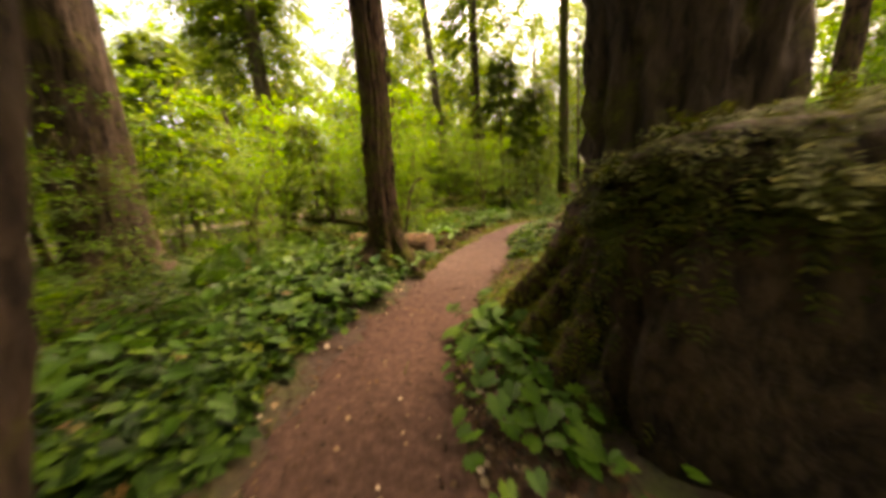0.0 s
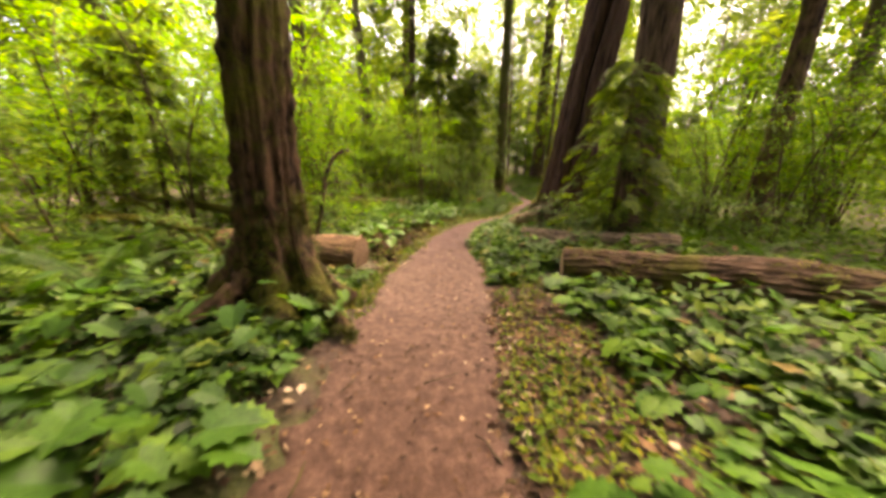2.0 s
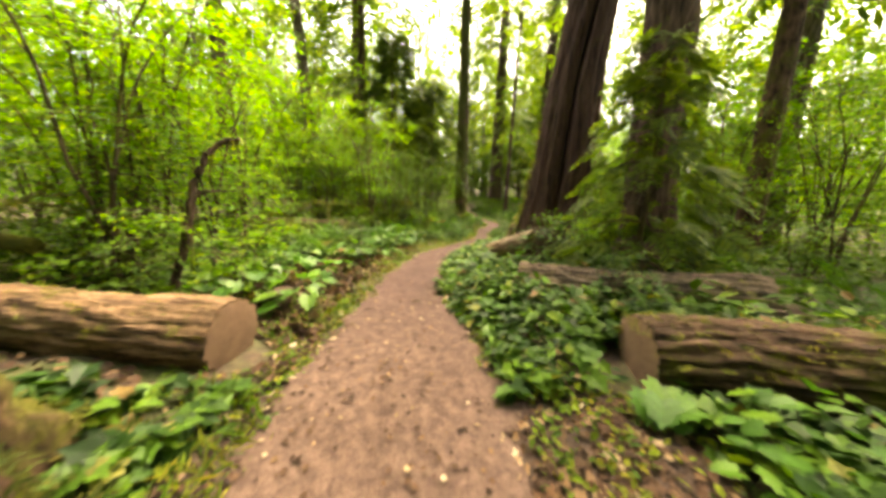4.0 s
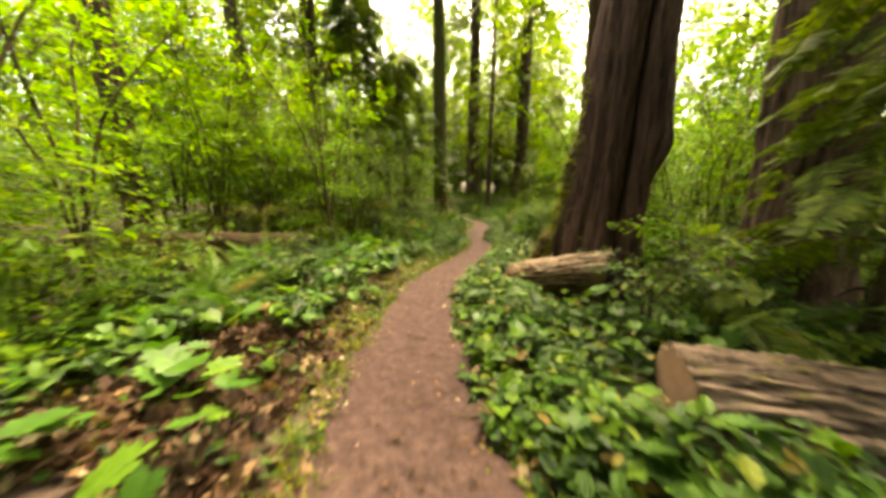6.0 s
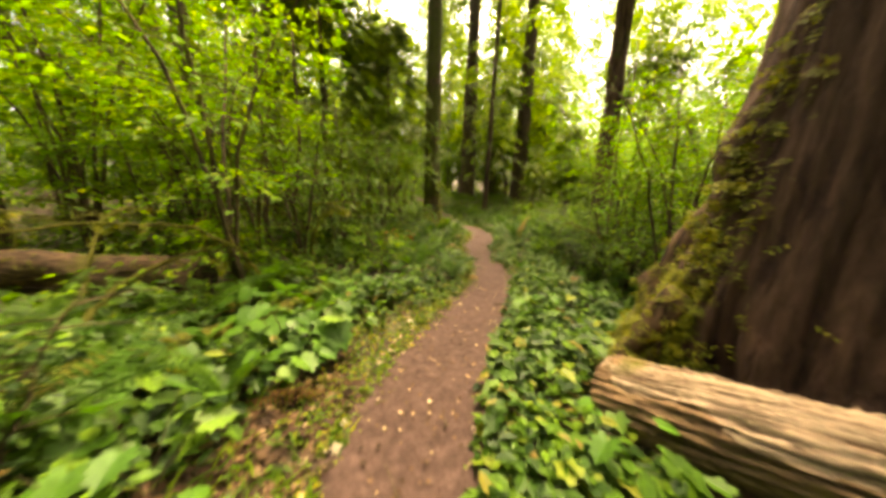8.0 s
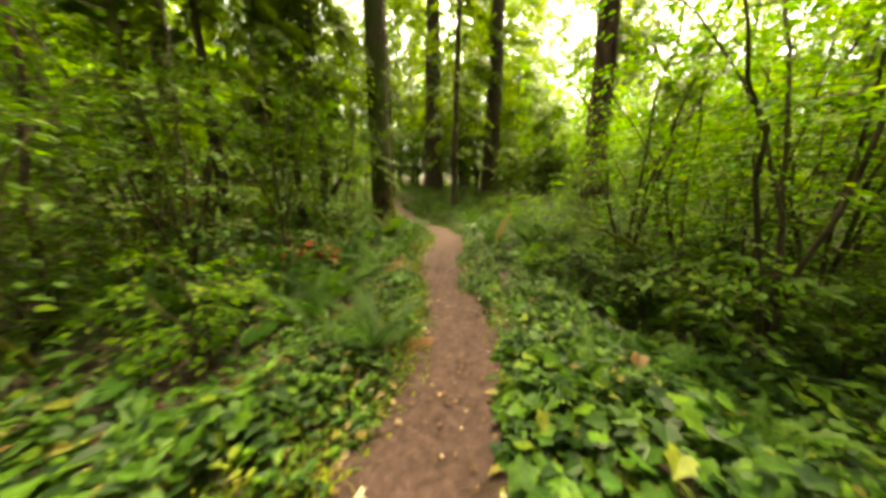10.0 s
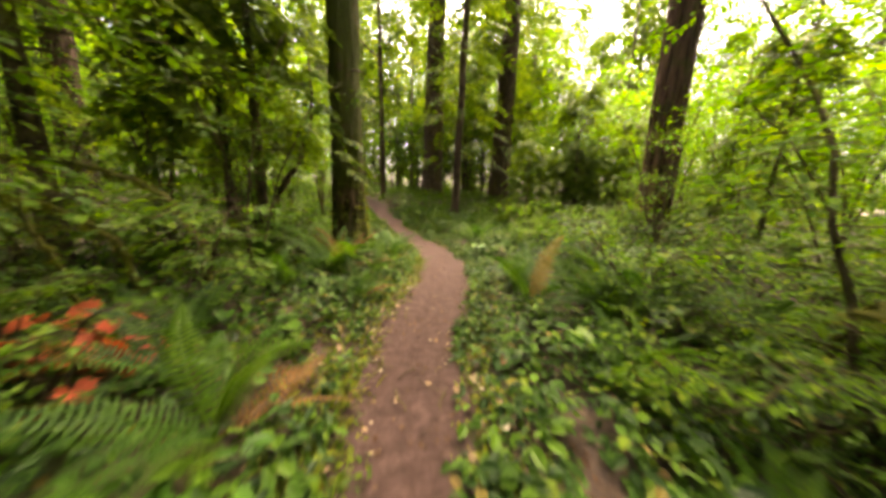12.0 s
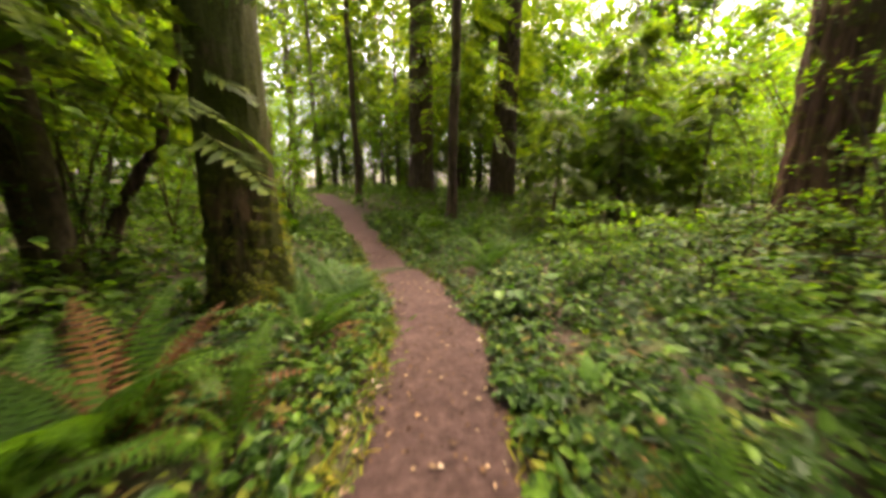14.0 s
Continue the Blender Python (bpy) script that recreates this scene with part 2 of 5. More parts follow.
def rots(az, tilt, roll):
    """Turns: roll about the leaf's length, tilt of the length above level, then azimuth."""
    az, tilt, roll = (np.broadcast_to(a, np.broadcast(az, tilt, roll).shape) for a in (az, tilt, roll))
    ca, sa, ct, st, cr, sr = np.cos(az), np.sin(az), np.cos(tilt), np.sin(tilt), np.cos(roll), np.sin(roll)
    X = np.stack([ca * ct, sa * ct, st], -1)
    Y0 = np.stack([-sa, ca, 0 * sa], -1)
    Z0 = np.cross(X, Y0)
    Y = Y0 * cr[:, None] + Z0 * sr[:, None]
    return np.stack([X, Y, np.cross(X, Y)], -1)


def scatter(template, pos, R, s):
    """Many copies of a small template, joined: vertices and faces."""
    tv, tf = template
    n, k = len(pos), len(tv)
    s = np.broadcast_to(s, (n,))
    V = np.einsum('nij,kj->nki', R, tv) * s[:, None, None] + pos[:, None, :]
    faces = []
    for f in tf:
        faces.append(np.asarray(f)[None, :] + (np.arange(n) * k)[:, None])
    F = [row for block in faces for row in block.tolist()]
    return V.reshape(-1, 3), F


def join(parts):
    V, F, o = [], [], 0
    for v, f in parts:
        V.append(np.asarray(v))
        F += [[i + o for i in face] for face in f]
        o += len(v)
    return np.concatenate(V), F


def tube(pts, radii, seg=7, cap=True):
    pts = np.asarray(pts, float)
    d = np.gradient(pts, axis=0)
    d /= np.linalg.norm(d, axis=1)[:, None] + 1e-9
    ref = np.where(np.abs(d[:, 2:3]) > 0.9, np.array([[1.0, 0, 0]]), np.array([[0, 0, 1.0]]))
    a = np.cross(d, ref)
    a /= np.linalg.norm(a, axis=1)[:, None] + 1e-9
    b = np.cross(d, a)
    th = np.linspace(0, 2 * np.pi, seg, endpoint=False)
    V = pts[:, None, :] + np.asarray(radii)[:, None, None] * (a[:, None, :] * np.cos(th)[None, :, None] + b[:, None, :] * np.sin(th)[None, :, None])
    F = []
    for i in range(len(pts) - 1):
        for j in range(seg):
            k = (j + 1) % seg
            F.append([i * seg + j, i * seg + k, (i + 1) * seg + k, (i + 1) * seg + j])
    if cap:
        F.append(list(range(seg))[::-1])
        F.append([(len(pts) - 1) * seg + j for j in range(seg)])
    return V.reshape(-1, 3), F


# leaf shapes: length along +x, face up +z
def leaf_shape(kind):
    if kind == "diamond":
        v = [(0, 0, 0), (0.45, -0.28, 0.05), (1, 0, -0.08), (0.45, 0.28, 0.05)]
        return np.array(v), [(0, 1, 2), (0, 2, 3)]
    if kind == "oval":
        v = [(0, 0, 0), (0.3, -0.27, 0.06), (0.7, -0.24, 0.03), (1, 0, -0.12), (0.7, 0.24, 0.03), (0.3, 0.27, 0.06)]
        return np.array(v), [(0, 1, 2, 3), (0, 3, 4, 5)]
    if kind == "maple":
        o = [(0, 0), (-0.06, -0.3), (0.22, -0.26), (0.36, -0.5), (0.62, -0.24), (1.0, 0)]
        v = [(x, y, 0.12 * abs(y) - 0.12 * x * x) for x, y in o] + [(x, -y, 0.12 * abs(y) - 0.12 * x * x) for x, y in o[1:-1][::-1]]
        return np.array(v), [(0, 1, 2), (0, 2, 3, 4, 5), (0, 5, 6, 7, 8), (0, 8, 9)]
    if kind == "lobed":
        o = [(0.0, 0), (-0.14, -0.22), (-0.02, -0.46), (0.24, -0.36), (0.46, -0.50), (0.60, -0.26), (1.0, 0)]
        v = [(x, y, 0.22 * abs(y) - 0.18 * x * x) for x, y in o] + [(x, -y, 0.22 * abs(y) - 0.18 * x * x) for x, y in o[1:-1][::-1]]
        return np.array(v), [(0, 1, 2, 3), (0, 3, 4, 5, 6), (0, 6, 7, 8, 9), (0, 9, 10, 11)]
    if kind == "broad":
        rows = [(0.02, 0.0), (-0.16, 0.20), (-0.10, 0.46), (0.06, 0.38), (0.20, 0.60), (0.34, 0.40), (0.52, 0.54), (0.56, 0.34), (0.76, 0.34), (0.80, 0.16), (1.0, 0.0)]
        right = [(x, -y, 0.16 * y - 0.16 * x * x) for x, y in rows]
        left = [(x, y, 0.16 * y - 0.16 * x * x) for x, y in rows[1:-1]]
        mid = [(0.3, 0, -0.02), (0.62, 0, -0.07)]
        v = right + left + mid
        n, m0 = len(right), len(right) + len(left)
        F = []
        def side(idx):
            F.append((0, *idx[1:4], m0))
            F.append((m0, idx[3], idx[4], idx[5], idx[6], m0 + 1))
            F.append((m0 + 1, idx[6], idx[7], idx[8], idx[9], idx[10]))
        side(list(range(n)))
        side([0] + list(range(n, m0)) + [n - 1])
        return np.array(v), F
    return None


def frond_mesh(name, material, pairs=26, arch=0.55, width=0.17, curl=0.0, seed=0):
    """One sword-fern frond of length 1: a bowed stem with two rows of narrow leaflets."""
    r = np.random.default_rng(seed)
    u = np.linspace(0, 1, 14)
    px_ = u * (1 - 0.12 * u)
    pz = arch * (u - 0.95 * u * u * 1.15)
    py = curl * u * u
    parts_ = [tube(np.stack([px_, py, pz], -1), 0.008 * (1 - 0.85 * u), 4)]
    V, F = [], []
    for k in range(pairs):
        t = 0.12 + 0.87 * k / (pairs - 1)
        w = width * min(1.0, 0.55 + 2.2 * (t - 0.1)) * (1 - t ** 2.4) + 0.015
        c = np.array([np.interp(t, u, px_), np.interp(t, u, py), np.interp(t, u, pz)])
        dz = arch * (1 - 2.185 * t)
        for sgn in (-1, 1):
            wv = w * r.uniform(0.85, 1.1)
            o = len(V)
            half = 0.21 * 0.87 / pairs
            tip = c + np.array([0.20 * wv, sgn * wv, dz * 0.2 * wv - 0.16 * wv])
            md = c + np.array([0.09 * wv, sgn * wv * 0.45, 0.03 * wv])
            V += [c - [half, 0, half * dz], md - [half * 1.15, 0, 0], tip, md + [half * 1.15, 0, 0], c + [half, 0, half * dz]]
            F.append([o, o + 1, o + 2, o + 3, o + 4] if sgn < 0 else [o + 4, o + 3, o + 2, o + 1, o])
    parts_.append((np.array(V), F))
    V, F = join(parts_)
    return mesh_data(name, V, F, material, False)


def spray_shape(pairs=11, seed=0):
    """A flat, drooping conifer spray of length 1."""
    r = np.random.default_rng(seed)
    V, F = [], []
    for k in range(pairs):
        t = 0.06 + 0.9 * k / pairs
        L = 0.34 * (1 - t) ** 0.7 + 0.07
        for sgn in (-1, 1):
            l = L * r.uniform(0.7, 1.15)
            o = len(V)
            z0 = -0.25 * t * t
            a = r.uniform(0.45, 0.8)
            d = np.array([a * l, sgn * l, -0.25 * l + r.uniform(-0.05, 0.05)])
            c = np.array([t, 0, z0])
            wv = np.array([0.035, -sgn * 0.012, 0]) * min(1.0, 10.0 / pairs)
            V += [c, c + d * 0.5 - wv * 1.7, c + d, c + d * 0.5 + wv * 1.7]
            F.append((o, o + 1, o + 2, o + 3))
    o = len(V)
    V += [(0, -0.012, 0), (0.5, -0.008, -0.06), (1.0, 0, -0.25), (0.5, 0.008, -0.06), (0, 0.012, 0)]
    F.append((o, o + 1, o + 2, o + 3, o + 4))
    return np.array(V, float), F


SPRAY = spray_shape(15, 1)
SPRAY_FAR = spray_shape(5, 2)
TUFT = spray_shape(3, 4)
MAPLE, OVAL, DIAMOND, BROAD, LOBED = (leaf_shape(k) for k in ("maple", "oval", "diamond", "broad", "lobed"))

# ---- the lie of the land ----
# trail: y, centre x, half width
TRAIL = np.array([(-9, 6.5, .6), (-5, 3.6, .6), (-2, 1.35, .62), (0, -.1, .66), (1, -.85, .66), (2, -1.30, .62), (3, -1.40, .60), (4, -1.35, .62), (5, -1.30, .67),
                  (6, -1.23, .76), (7, -1.15, .80), (8, -1.08, .68), (9, -1.05, .53), (9.7, -.95, .52), (10.4, -.80, .47), (11.2, -.56, .46), (12.2, -.20, .43),
                  (13.2, .44, .39), (14.0, 1.12, .37), (15.2, 1.94, .36), (15.9, 2.25, .34), (17, 2.52, .30), (18.1, 2.87, .37), (19, 3.32, .40), (20.1, 4.0, .43), (21.5, 4.58, .43),
                  (22.8, 4.8, .42), (24.9, 4.7, .34), (26.3, 4.65, .32), (28, 4.6, .34), (30, 4.4, .36), (34, 3.6, .36), (40, 2, .36)])


def wave(x, y, k=1.0, s=0.0):
    x, y = np.asarray(x, float), np.asarray(y, float)
    return (np.sin(1.7 * k * x + 2.1 + s) * np.cos(1.3 * k * y - 0.7 + 2 * s) + 0.6 * np.sin(3.1 * k * x - 2.3 * k * y + 1.1 + s)
            + 0.4 * np.sin(5.3 * k * y + 4.1 * k * x + 0.3 - s) + 0.3 * np.cos(7.9 * k * x - 3.7 * k * y + s)) / 2.3


TY = np.arange(-9, 40.01, 0.1)


def trail_curve(col):
    """Smooth curve through the trail's stations."""
    y = np.interp(TY, TRAIL[:, 0], TRAIL[:, col])
    for _ in range(3):
        y = np.convolve(np.pad(y, 3, mode='edge'), np.ones(7) / 7, 'valid')
    return y


TX, TW = trail_curve(1), trail_curve(2)


def off_trail(x, y):
    """Signed distance from the trail's edge, positive outside; and the side (-1 left, 1 right)."""
    x, y = np.asarray(x, float), np.asarray(y, float)
    slope = np.interp(y, TY, np.gradient(TX, TY))
    dx = (x - np.interp(y, TY, TX)) / np.sqrt(1 + slope ** 2)
    return np.abs(dx) - np.interp(y, TY, TW), np.sign(dx)


def rise(y):
    """The slow climb of the ground at the far end of the trail."""
    y = np.clip(np.asarray(y, float), -60, 120)
    return 1.7 * (1 / (1 + np.exp(-(y - 29.5) / 2.2)))


def ground_z(x, y):
    d, side = off_trail(x, y)
    e = np.clip(d / 0.9, 0, 1)
    e = e * e * (3 - 2 * e)
    fade = 1 / (1 + ((np.hypot(np.asarray(x, float), np.asarray(y, float) - 12)) / 60) ** 4)
    bank = 0.10 * e + (0.10 * wave(x, y, 0.45) + 0.05 * wave(x, y, 1.4, 1.3)) * e * fade
    lip = -0.045 * (1 - np.clip((d + 0.05) / 0.2, 0, 1))
    dip = -0.5 * (side > 0) * np.clip((d - 0.25) / 1.5, 0, 1) * np.clip((np.asarray(y, float) - 9.5) / 2, 0, 1) * np.clip((18.5 - np.asarray(y, float)) / 2, 0, 1)
    pit = -0.42 * np.exp(-((np.asarray(x, float) - 4.55) ** 2 / 0.45 + (np.asarray(y, float) - 15.05) ** 2 / 0.30))
    return rise(y) * fade + bank + lip + dip + pit


TREES = []        # x, y, keep-clear radius
LOGS = []
BARE = [(-2.35, 9.2, 0.60), (-2.5, 10.3, 0.55), (-3.1, 9.7, 0.40)]      # open soil with litter: x, y, radius


def free(x, y, extra=0.0, bare=False):
    ok = np.ones(len(x), bool)
    for tx, ty, tr in TREES + ([] if bare else BARE):
        ok &= np.hypot(x - tx, y - ty) > tr + extra
    for (ax, ay), (bx, by), r in LOGS:
        d = np.array([bx - ax, by - ay])
        u = np.clip(((x - ax) * d[0] + (y - ay) * d[1]) / (d @ d), 0, 1)
        ok &= np.hypot(x - ax - u * d[0], y - ay - u * d[1]) > r + extra
    return ok


def build_ground():
    def axis(lo, hi, step):
        core = np.arange(lo, hi + 1e-6, step)
        far = np.cumsum(step * 1.28 ** np.arange(1, 38))
        far = far[far < 3500]
        return np.concatenate([(lo - far)[::-1], core, hi + far])
    X, Y = axis(-9, 14, 0.17), axis(-4, 33, 0.17)
    gx, gy = np.meshgrid(X, Y)
    gz = ground_z(gx, gy) + 0.02 * wave(gx, gy, 4.0, 2.0) * (off_trail(gx, gy)[0] > 0)
    V = np.stack([gx, gy, gz], -1).reshape(-1, 3)
    w = len(X)
    i = (np.arange(len(Y) - 1)[:, None] * w + np.arange(w - 1)[None, :]).ravel()
    F = np.stack([i, i + 1, i + w + 1, i + w], -1)
    g = new("ground", mesh_data("ground", V, F, M["ground"]))
    tagged(g, "dark forest soil with moss and needle litter", "ground", kind="structure")
    # the trodden trail lies just above the soil
    ys = np.arange(-8, 36, 0.05)
    us = np.linspace(-1, 1, 33)
    cx, cw = np.interp(ys, TY, TX), np.interp(ys, TY, TW)
    sl = np.interp(ys, TY, np.gradient(TX, TY))
    nx, ny = 1 / np.sqrt(1 + sl ** 2), -sl / np.sqrt(1 + sl ** 2)
    edge = 1 + 0.26 * wave(ys * 2.1, ys * 0 + 1, 1.0) + 0.20 * wave(ys * 6.0, ys * 0 + 2, 1.0)
    edge2 = 1 + 0.26 * wave(ys * 2.3, ys * 0 + 5, 1.0, 2.0) + 0.20 * wave(ys * 5.3, ys * 0 + 3, 1.0)
    k = (cw[:, None] + 0.16) * np.where(us[None, :] < 0, edge[:, None], edge2[:, None]) * us[None, :]
    px_, py_ = cx[:, None] + k * nx[:, None], ys[:, None] + k * ny[:, None]
    h = 0.012 + 0.012 * wave(px_, py_, 1.6) + 0.008 * wave(px_, py_, 6.0, 1.0) + 0.004 * wave(px_, py_, 17.0, 3.0)
    h = h - 0.025 * (1 - np.abs(us[None, :]) ** 2) - 0.11 * np.clip(np.abs(us[None, :]) - 0.8, 0, 1) / 0.2
    pz_ = rise(py_) + h
    V = np.stack([px_, py_, pz_], -1).reshape(-1, 3)
    w = len(us)
    i = (np.arange(len(ys) - 1)[:, None] * w + np.arange(w - 1)[None, :]).ravel()
    F = np.stack([i, i + 1, i + w + 1, i + w], -1)
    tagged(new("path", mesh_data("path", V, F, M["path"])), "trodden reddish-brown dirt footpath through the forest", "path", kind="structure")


build_ground()


# ---- trees ----
def trunk_verts(r0, r1, h, seg, rings, flare=0.3, lobes=5, lean=(0, 0), bend=0.0, ridge=0.06, seed=0, groove=None, fh=0.45, burls=()):
    r = np.random.default_rng(seed)
    z = -0.35 + (h + 0.35) * np.linspace(0, 1, rings) ** 1.7
    th = np.linspace(0, 2 * np.pi, seg, endpoint=False)
    Z, T_ = np.meshgrid(z, th, indexing='ij')
    u = np.clip(Z / h, 0, 1)
    rad = r1 + (r0 - r1) * (1 - u) ** 0.9
    p1, p2, p3 = r.uniform(0, 6.28, 3)
    fl = flare * np.exp(-np.clip(Z, 0, None) / fh)
    rad = rad + fl * (1 + 0.55 * np.sin(lobes * T_ + p1) + 0.25 * np.sin((lobes - 2) * T_ + p2))
    warp = 0.5 * np.sin(0.9 * Z + p1) + 0.3 * np.sin(2.3 * Z + p2)
    n1 = np.abs(np.sin(7.0 * T_ + warp + 0.8 * np.sin(3 * T_ + 0.7 * Z)))
    n2 = np.abs(np.sin(13.0 * T_ - 1.6 * warp + 1.3 * np.sin(1.9 * Z + 2 * T_)))
    rad = rad * (1 + ridge * (n1 - 0.6) + 0.6 * ridge * (n2 - 0.6) + 0.02 * np.sin(2.1 * Z + 3 * T_ + p3))
    rad = rad * (1 + 0.5 * ridge * np.sin(8 * Z + 5 * T_ + p1) * np.sin(13 * Z - 9 * T_ + p2) + 0.3 * ridge * np.sin(21 * Z + 17 * T_ + p3))
    rad = rad + r.normal(0, 0.007, rad.shape)
    if groove:
        for g0, gw, gd, gb in groove:
            low = np.exp(-np.clip(Z, 0, None) ** 2 / 0.9)
            gw, gd = gw + gb * low, gd * (low if gb else 1.0)
            dth = (T_ - g0 - 0.10 * np.sin(1.1 * Z) + np.pi) % (2 * np.pi) - np.pi
            rad = rad - gd * np.exp(-(dth / gw) ** 2)
    for ba, bz, bw, bh, bd in burls:
        dth = (T_ - ba + np.pi) % (2 * np.pi) - np.pi
        rad = rad + bd * np.exp(-(dth / bw) ** 2 - ((Z - bz) / bh) ** 2)
    cx = lean[0] * u + bend * h * 0.04 * np.sin(np.pi * u * 1.5) + 0.012 * np.sin(2.0 * Z + p1)
    cy = lean[1] * u + 0.012 * np.sin(1.7 * Z + p2)
    V = np.stack([cx + rad * np.cos(T_), cy + rad * np.sin(T_), Z], -1).reshape(-1, 3)
    i = (np.arange(rings - 1)[:, None] * seg + np.arange(seg)[None, :]).ravel()
    j = (np.arange(rings - 1)[:, None] * seg + (np.arange(seg)[None, :] + 1) % seg).ravel()
    F = np.stack([i, j, j + seg, i + seg], -1).tolist()
    F.append([(rings - 1) * seg + k for k in range(seg)])
    return V, F


def crown_sprays(h, lo, spread, n, size, lean=(0, 0), seed=0, template=None, droop=0.35):
    """Conifer crown: boughs round the stem, each hung with sprays."""
    r = np.random.default_rng(seed)
    z = lo + (h - lo) * r.uniform(0, 1, n) ** 0.9
    u = z / h
    reach = spread * (1 - (z - lo) / (h - lo + 0.3)) ** 0.75 + 0.12 * spread
    az = r.uniform(0, 2 * np.pi, n)
    az = np.round(az / 0.55) * 0.55 + r.normal(0, 0.12, n)
    d = reach * r.uniform(0.15, 1.0, n) ** 0.7
    pos = np.stack([lean[0] * u + d * np.cos(az), lean[1] * u + d * np.sin(az), z - droop * d * d / (reach + 0.1) + r.normal(0, 0.05, n)], -1)
    R = rots(az + r.normal(0, 0.6, n), -0.25 - 0.3 * r.random(n), r.normal(0, 0.35, n))
    return scatter(template or SPRAY, pos, R, size * r.uniform(0.6, 1.25, n))


def limbs(h, lo, n, length, lean=(0, 0), r0=0.3, seed=0):
    r = np.random.default_rng(seed)
    out = []
    for _ in range(n):
        z = r.uniform(lo, h * 0.95)
        a, L = r.uniform(0, 6.28), length * r.uniform(0.5, 1.1) * (1.15 - z / h)
        u = np.linspace(0, 1, 6)
        c = np.array([lean[0] * z / h, lean[1] * z / h, z])
        p = c + np.stack([np.cos(a) * L * u, np.sin(a) * L * u, 0.10 * L * u - 0.38 * L * u * u + r.normal(0, 0.02, 6)], -1)
        out.append(tube(p, np.linspace(0.035, 0.008, 6) * (0.6 + r0), 5))
    return out


def moss_tufts(t, V, r0, moss, seed, mat="yellow"):
    """Shaggy moss on the foot of a trunk. moss: count, height, the side it favours (radians) and how much."""
    n, top, side, bias = moss
    r = np.random.default_rng(seed + 9)
    low = V[(V[:, 2] > 0.0) & (V[:, 2] < top)]
    a = np.arctan2(low[:, 1], low[:, 0])
    w = np.exp(-1.6 * low[:, 2] / top) * (0.15 / (1 + bias) ** 2 + np.exp(bias * (np.cos(a - side) - 1)))
    w *= np.clip(0.5 + wave(3 * a, low[:, 2], 1.3, seed), 0.02, 1)
    p = low[r.choice(len(low), n, p=w / w.sum())] + r.normal(0, 0.02, (n, 3))
    a = np.arctan2(p[:, 1], p[:, 0])
    V2, F2 = scatter(TUFT, p, rots(a + r.normal(0, 0.7, n), r.normal(-0.5, 0.4, n), r.normal(0, 0.5, n)), r.uniform(0.06, 0.17, n))
    part("moss", mesh_data("moss", V2, F2, M[mat], False), t, "shaggy yellow-green moss", kind="stuff")


def conifer(x, y, r0, h, label, seed, mat="bark", flare=0.3, lobes=5, lean=(0, 0), bend=0.0, seg=40, rings=80, crown_lo=None, spread=3.8,
            sprays=400, size=1.8, groove=None, ridge=0.07, name="conifer", low_limbs=0, fh=0.45, clear=None, moss=None, burls=()):
    z = float(ground_z(x, y))
    t = thing(name, x, y, z, label, "tree", "forest trees")
    V, F = trunk_verts(r0, r0 * 0.45, h, seg, rings, flare, lobes, lean, bend, ridge, seed, groove, fh, burls)
    tr = part("trunk", mesh_data("trunk", V, F, M[mat]), t)
    if moss:
        # dark trunks get the moss with shade in its colour
        moss_tufts(tr, V, r0, moss, seed, "moss_shade" if mat in ("bark_shade", "bark_moss") else "yellow")
    lo = crown_lo if crown_lo is not None else h * 0.5
    for vf in limbs(h, lo, 14, spread, lean, r0, seed + 1):
        part("limb", mesh_data("limb", *vf, M["twig"]), t)
    if low_limbs:
        for vf in limbs(lo, 1.6, low_limbs, 1.1, (lean[0] * lo / h, lean[1] * lo / h), r0, seed + 5):
            part("limb", mesh_data("limb", *vf, M["twig"]), t, "bare dead lower branch")
    part("crown", mesh_data("crown", *crown_sprays(h, lo, spread, sprays, size, lean, seed + 2, SPRAY_FAR), M["needle"], False), t, "drooping needle boughs", kind="stuff")
    TREES.append((x, y, (clear if clear is not None else r0 + flare * 0.8)))
    return t


def root(t, pts, r0, r1, mat, seed=0, tufts=0, moss="yellow"):
    pts = np.asarray(pts, float)
    u = np.linspace(0, 1, len(pts))
    uu = np.linspace(0, 1, 16)
    p = np.stack([np.interp(uu, u, pts[:, k]) for k in range(3)], -1)
    for _ in range(2):
        p[1:-1] = (p[:-2] + 2 * p[1:-1] + p[2:]) / 4
    rr = np.random.default_rng(seed)
    p[:, 2] += rr.normal(0, 0.01, 16)
    V, F = tube(p, np.linspace(r0, r1, 16) * rr.uniform(0.82, 1.12, 16), 14)
    ang = np.tile(np.linspace(0, 2 * np.pi, 14, endpoint=False), 16)
    mid = np.repeat(p, 14, 0)
    V = mid + (V - mid) * (1 + 0.14 * np.sin(3 * ang + 5 * mid[:, 2:3].T[0]) + rr.normal(0, 0.04, len(V)))[:, None]
    ob = part("root", mesh_data("root", V, F, M[mat]), t)
    if tufts:
        q = V[rr.integers(0, len(V), tufts)] + rr.normal(0, 0.015, (tufts, 3))
        V2, F2 = scatter(TUFT, q, rots(rr.uniform(0, 6.28, tufts), rr.normal(-0.5, 0.4, tufts), rr.normal(0, 0.5, tufts)), rr.uniform(0.05, 0.14, tufts))
        part("moss", mesh_data("moss", V2, F2, M[moss], False), ob, "shaggy yellow-green moss", kind="stuff")


